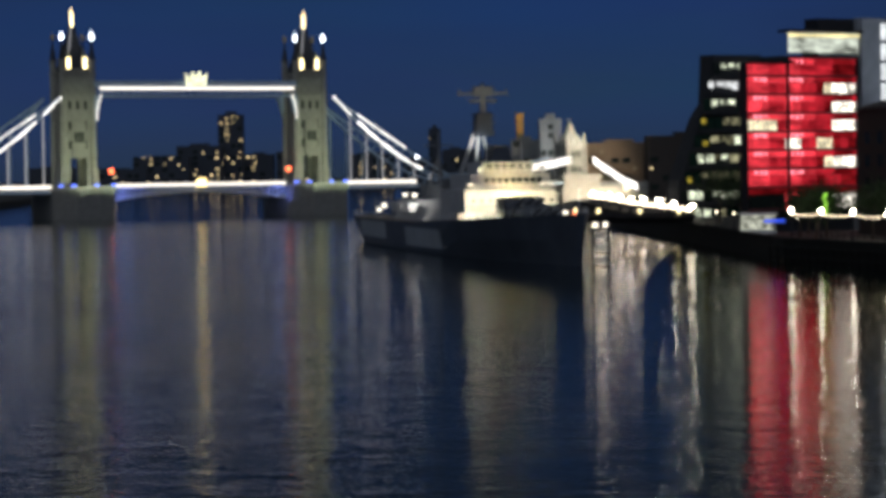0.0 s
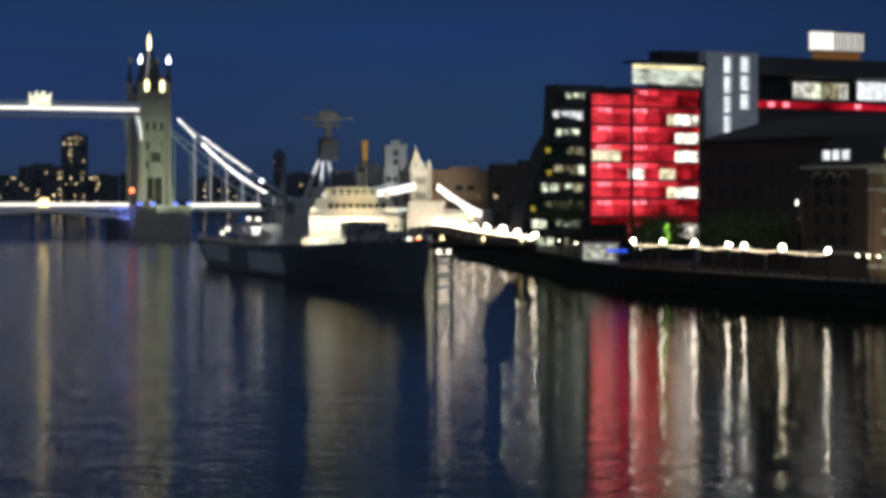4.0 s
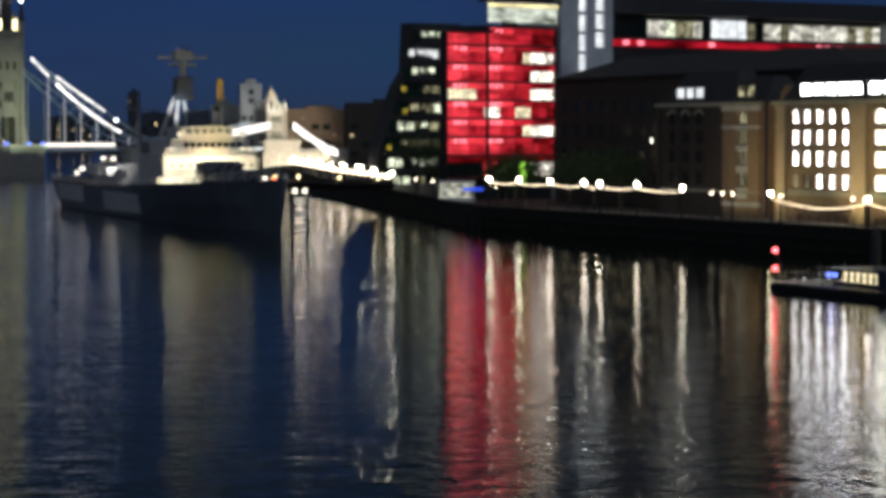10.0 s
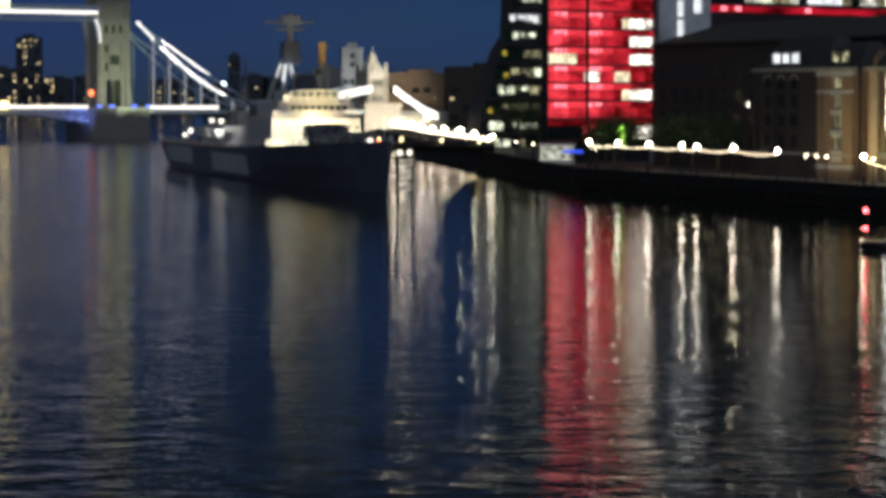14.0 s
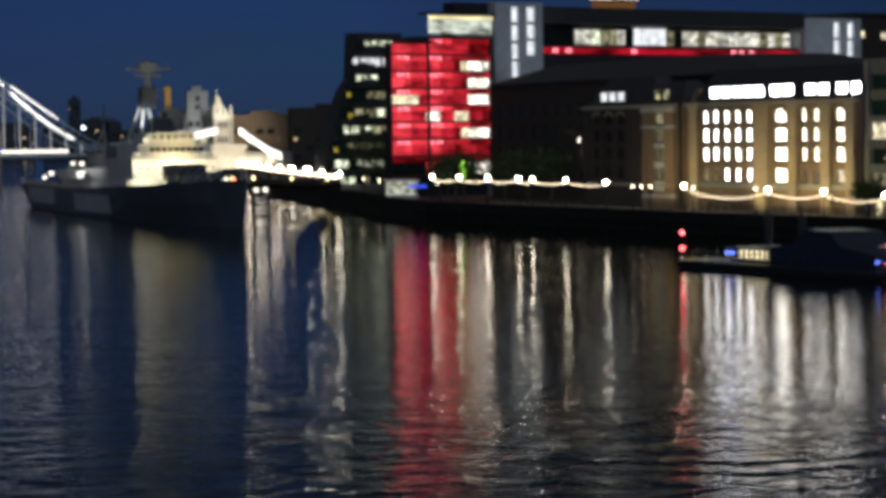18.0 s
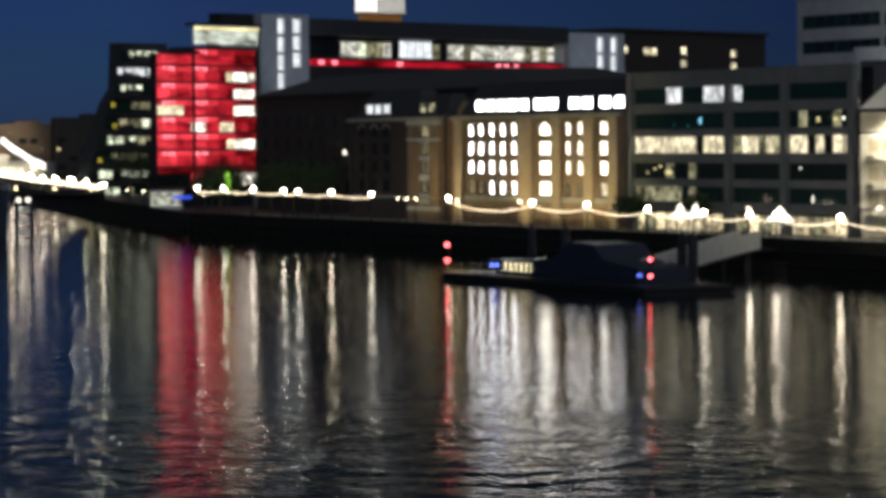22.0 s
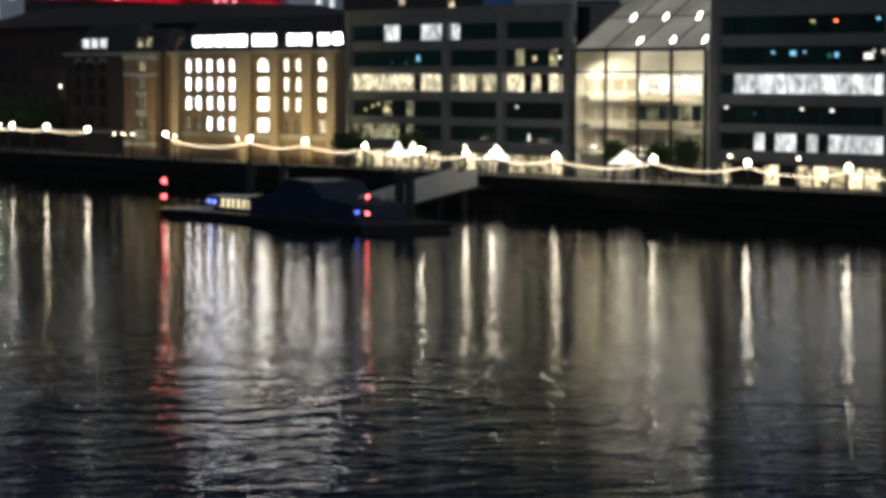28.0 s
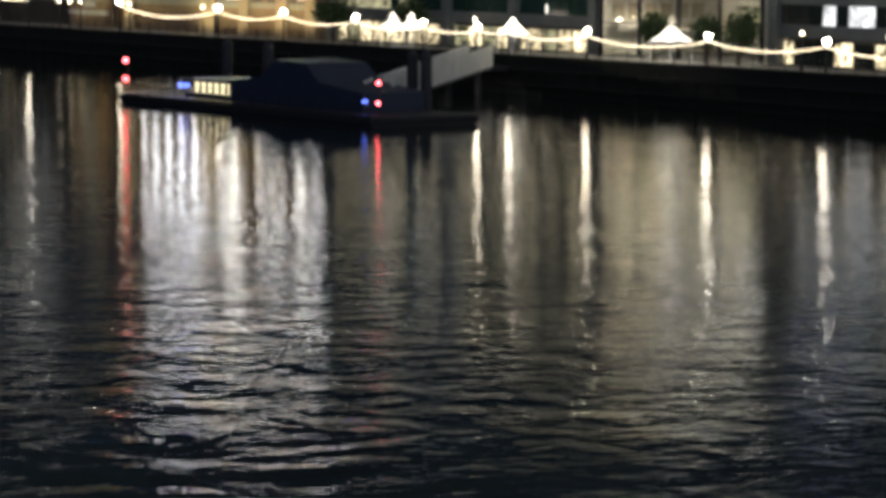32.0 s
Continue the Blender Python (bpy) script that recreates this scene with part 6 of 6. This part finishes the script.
# unseen spot added on the pontoon to brighten the gangway side
lamp("gangway_lamp", "SPOT", BANK @ Vector((158.5, -34.5, 5.4)), BANK @ Vector((161, -18, 2.6)), 4500, (1.0, 0.92, 0.8), 0.3, 64)


ls = thing("landing_stage", BANK, "small dark landing stage at the gangway head", "landing stage")
bm = bmesh.new()
box(bm, 147.4, 152.6, -6.2, -2.1, 2.1, 2.55)
part("platform", bm, DARK_STEEL, ls)
for x in (147.8, 152.2):
    bm = bmesh.new()
    rod(bm, (x, -5.8, -3), (x, -5.8, 2.1), 0.3, 0.3, 8)
    part("pile", bm, DARK_STEEL, ls)

# ---- trees ----
def tree(m, height, spread, seed, label):
    rg = random.Random(seed)
    t = thing("tree", m, label, "tree", "quay trees")
    bm = bmesh.new()
    rod(bm, (0, 0, 0), (0.1, 0.05, height * 0.45), 0.22, 0.13, 8)
    tips = []
    for k in range(7):
        a = k * 2.4 + rg.random()
        p = Vector((0.1, 0.05, height * (0.3 + 0.03 * k)))
        q = p + Vector((math.cos(a) * spread * 0.6, math.sin(a) * spread * 0.6, height * (0.25 + 0.1 * rg.random())))
        rod(bm, p, q, 0.09, 0.03, 6)
        tips.append(q)
    part("trunk", bm, BARK, t)
    verts, faces = [], []
    for k in range(1300):
        c = rg.choice(tips) + Vector((rg.gauss(0, spread * 0.33), rg.gauss(0, spread * 0.33), rg.gauss(0, height * 0.12)))
        n = Vector((rg.gauss(0, 1), rg.gauss(0, 1), rg.gauss(0, 1))).normalized()
        a = n.orthogonal().normalized() * rg.uniform(0.14, 0.3)
        b = n.cross(a).normalized() * rg.uniform(0.1, 0.2)
        i = len(verts)
        verts += [c - a, c - b, c + a, c + b]
        faces.append((i, i + 1, i + 2, i + 3))
    me = bpy.data.meshes.new("crown")
    me.from_pydata([tuple(v) for v in verts], [], faces)
    me.materials.append(LEAF)
    ob = new("crown", me)
    ob.parent = t
    return t


for k, (u, v, h, s) in enumerate(((-4, 5, 7, 2.6), (-9, 9, 8, 3.0), (4, 10, 8, 3.0), (12, 10, 9, 3.2), (20, 10, 8, 2.8), (-16, 8, 7, 2.6), (109, 8, 4.5, 1.6), (121, 9, 4.5, 1.6), (161, 8, 4.4, 1.1), (167, 9, 4.2, 1.0), (172.5, 8, 4.6, 1.2))):
    tree(at_bank(u, v, QUAY_Z), h, s, 20 + k, "dark leafy tree on the riverside walk")

for k, (x, y, h, sp) in enumerate(((54, 452, 9.5, 4.0), (58, 470, 10.5, 4.4), (52, 474, 9.0, 3.6), (62, 450, 9, 4.0), (53, 520, 11, 4.6), (59, 540, 11.5, 5.0), (66, 478, 10, 4.2), (58, 432, 7.5, 3.2))):
    tree(Matrix.Translation((x, y, QUAY_Z - 0.12)), h, sp, 60 + k, "dark leafy tree behind the quay")

# ---- shore beyond the ship ----
bm = bmesh.new()
ball(bm, (0, 0, 0), 0.35, 12, 8)
far_globe = mesh_of(bm, "globe", glow("far_quay_lamp", (1.0, 0.88, 0.66), 34.0), True)


def far_lamp(m, ground):
    t = thing("street_lamp", m, "bright broad street lamp on the far quay", "street lamp", "far quay lamps")
    p = piece("post", post_mesh, t)
    p.scale = (1, 1, (m.translation.z - ground) / 4.1)
    piece("globe", far_globe, t)


def far_edge(y):
    return float(np.interp(y, [390, 440, 520, 640, 820, 900], [50.6, 48.3, 46.8, 43.8, 43.8, 46])) + 1.4


rl = random.Random(4)
for k in range(26):
    y = 531 + 300 * (k / 25) ** 1.25 + rl.uniform(-4, 4)
    far_lamp(Matrix.Translation((far_edge(y) + (k % 3) * 1.0, y, 6.3 + rl.uniform(-0.5, 0.5))), QUAY_Z - 0.12)
fs = thing("festoon_string", Matrix(), "long bright string of white bulbs along the far quay", "festoon lights", "festoon strings")
bm = bmesh.new()
for y0 in np.arange(528, 830, 12.0):
    for j in range(12):
        y = y0 + j
        ball(bm, (far_edge(y), y, 6.0 - 0.5 * math.sin(math.pi * j / 12)), 0.22, 6, 4)
tagged(part("bulb_row", bm, G_BULB, fs, "row of warm bulbs"), kind="stuff")
bm = bmesh.new()
for y0 in np.arange(528, 828, 12.0):
    rod(bm, (far_edge(y0), y0, QUAY_Z - 0.1), (far_edge(y0), y0, 6.0), 0.06, 0.06, 5)
    rod(bm, (far_edge(y0), y0, 6.0), (far_edge(y0 + 12), y0 + 12, 6.0), 0.03, 0.03, 4)
part("cable", bm, DARK_STEEL, fs)
for x, y, r in ((45.4, 476, 0.3), (46.5, 458, 0.26), (49.4, 436, 0.3), (52.5, 428, 0.3), (51.0, 410, 0.25)):
    street_lamp(Matrix.Translation((x + 2.5, y, 6.0)), QUAY_Z - 0.12, True, "small low lamp on the quay")
kiosk = thing("quay_kiosk", Matrix.Translation((43.0, 431, QUAY_Z)), "small lit glass kiosk on the quay", "kiosk")
bm = bmesh.new()
box(bm, 4.5, 9.8, 0, 4, 0, 0.6)
box(bm, 4.3, 10.0, -0.2, 4.2, 3.0, 3.3)
part("frame", bm, PALE_STEEL, kiosk)
bm = bmesh.new()
box(bm, 4.6, 9.7, 0.1, 3.9, 0.6, 3.0)
part("glazing", bm, glow("kiosk_light", (0.9, 0.92, 0.75), 0.5, 0.7), kiosk)
bm = bmesh.new()
box(bm, 0, 2.9, 0, 0.4, 2.7, 3.15)
sg = thing("blue_sign", Matrix.Translation((46.2, 391, QUAY_Z - 0.1)), "glowing blue sign strip on a post by the quay", "sign")
part("light_strip", bm, G_NEON, sg)
bm = bmesh.new()
box(bm, 1.35, 1.5, 0.1, 0.3, 0, 2.69)
part("post", bm, DARK_STEEL, sg)
# glowing box added for the green-lit leaves of the tree here
bm = bmesh.new()
box(bm, -0.5, 0.5, 0, 0.3, 0, 3.2)
single("green_glow_box", bm, G_GREEN, at_bank(-3.4, 6, QUAY_Z + 3.4), "small glowing green box for green-lit tree leaves", "sign")


def block(x, y, w, d, h, mat, seed, lit, label, glowmat, step=3.2, cols=None, base=2.9):
    """A plain far building with lit and unlit windows in rows."""
    t = thing("far_building", Matrix.Translation((x, y, base)), label, "building", "far buildings")
    bm = bmesh.new()
    box(bm, -w / 2, w / 2, 0, d, 0, h)
    box(bm, -w * 0.2, w * 0.2, 1, d - 1, h, h + min(3, h * 0.06))
    part("wall", bm, mat, t)
    rg = random.Random(seed)
    n = cols or max(3, int(w / 4))
    for z in np.arange(3, h - 2, step):
        for k in range(n):
            r = rg.random()
            if r < lit:
                piece("window", pane_mesh(w / n * rg.choice((0.18, 0.26, 0.4)), step * rg.choice((0.22, 0.34)), glowmat), t, (-w / 2 + w * (k + rg.uniform(0.1, 0.5)) / n, -0.15, z + rg.uniform(0, 1)))
            elif r < lit + 0.25:
                piece("window", pane_mesh(w / n * 0.7, step * 0.62, GLASS), t, (-w / 2 + w * (k + 0.15) / n, -0.12, z))
    return t


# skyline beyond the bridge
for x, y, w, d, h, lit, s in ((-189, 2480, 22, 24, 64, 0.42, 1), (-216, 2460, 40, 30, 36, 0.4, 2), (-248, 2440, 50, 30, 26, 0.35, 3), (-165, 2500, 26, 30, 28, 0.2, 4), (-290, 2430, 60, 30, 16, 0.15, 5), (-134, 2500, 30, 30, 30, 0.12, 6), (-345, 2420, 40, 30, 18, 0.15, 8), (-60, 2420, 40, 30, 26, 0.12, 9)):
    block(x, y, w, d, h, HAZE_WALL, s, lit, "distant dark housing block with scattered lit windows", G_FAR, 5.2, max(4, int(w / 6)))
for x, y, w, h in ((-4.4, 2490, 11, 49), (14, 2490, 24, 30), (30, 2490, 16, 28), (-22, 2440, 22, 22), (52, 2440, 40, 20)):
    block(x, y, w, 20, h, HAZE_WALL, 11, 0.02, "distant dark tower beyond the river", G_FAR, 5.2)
# brick blocks behind the abutment
block(65, 985, 24, 20, 20, BRICK, 12, 0.1, "dim brick riverside block behind the bridge approach", G_DIM)
block(90, 960, 34, 20, 22, DARK_BRICK, 13, 0.02, "dark brick riverside block", G_FAR)
block(41.0, 1010, 8, 14, 29.5, CONCRETE, 14, 0.0, "pale concrete block behind the bridge", G_FAR)
block(30.6, 972, 10.0, 14, 21.3, CONCRETE, 15, 0.0, "lower pale concrete block behind the bridge", G_FAR)
ch = thing("chimney", Matrix.Translation((29.0, 990, 2.9)), "tall square brick chimney lit yellow", "chimney")
bm = bmesh.new()
hip(bm, -1.4, 1.4, -1.4, 1.4, 0, 31, 0.2, 0.2)
box(bm, -1.45, 1.45, -1.45, 1.45, 29.4, 30.4)
part("shaft", bm, BRICK, ch)
lamp("chimney_light", "SPOT", (29.6, 976, 25.4), (29.0, 990, 31.5), 20000, (1.0, 0.75, 0.16), 0.3, 40)
# two unseen spots added to brighten the pale stair tower cladding
lamp("stair_floodlight", "SPOT", LONG @ Vector((-2, -16, 24.5)), LONG @ Vector((1, -0.6, 30)), 1300, (0.85, 0.92, 1.0), 0.4, 60)
lamp("stair_floodlight", "SPOT", LONG @ Vector((74, -16, 25.5)), LONG @ Vector((76, -0.6, 30)), 1700, (0.85, 0.92, 1.0), 0.4, 60)
# unseen spot added to brighten the pale upper tower face
lamp("roof_floodlight", "SPOT", BANK @ Vector((139.5, 22, 24.0)), BANK @ Vector((133, 34, 28)), 1700, (0.9, 0.95, 1.0), 0.4, 95)
lamp("block_light", "SPOT", (40.5, 988, 12), (41, 1010, 27), 26000, (0.95, 0.95, 1.0), 0.5, 70)
lamp("block_light", "SPOT", (32, 950, 8), (30.6, 972, 19), 22000, (1.0, 0.95, 0.85), 0.5, 70)
lamp("block_light", "SPOT", (65, 955, 6), (65, 985, 16), 6000, (1.0, 0.75, 0.45), 0.5, 80)
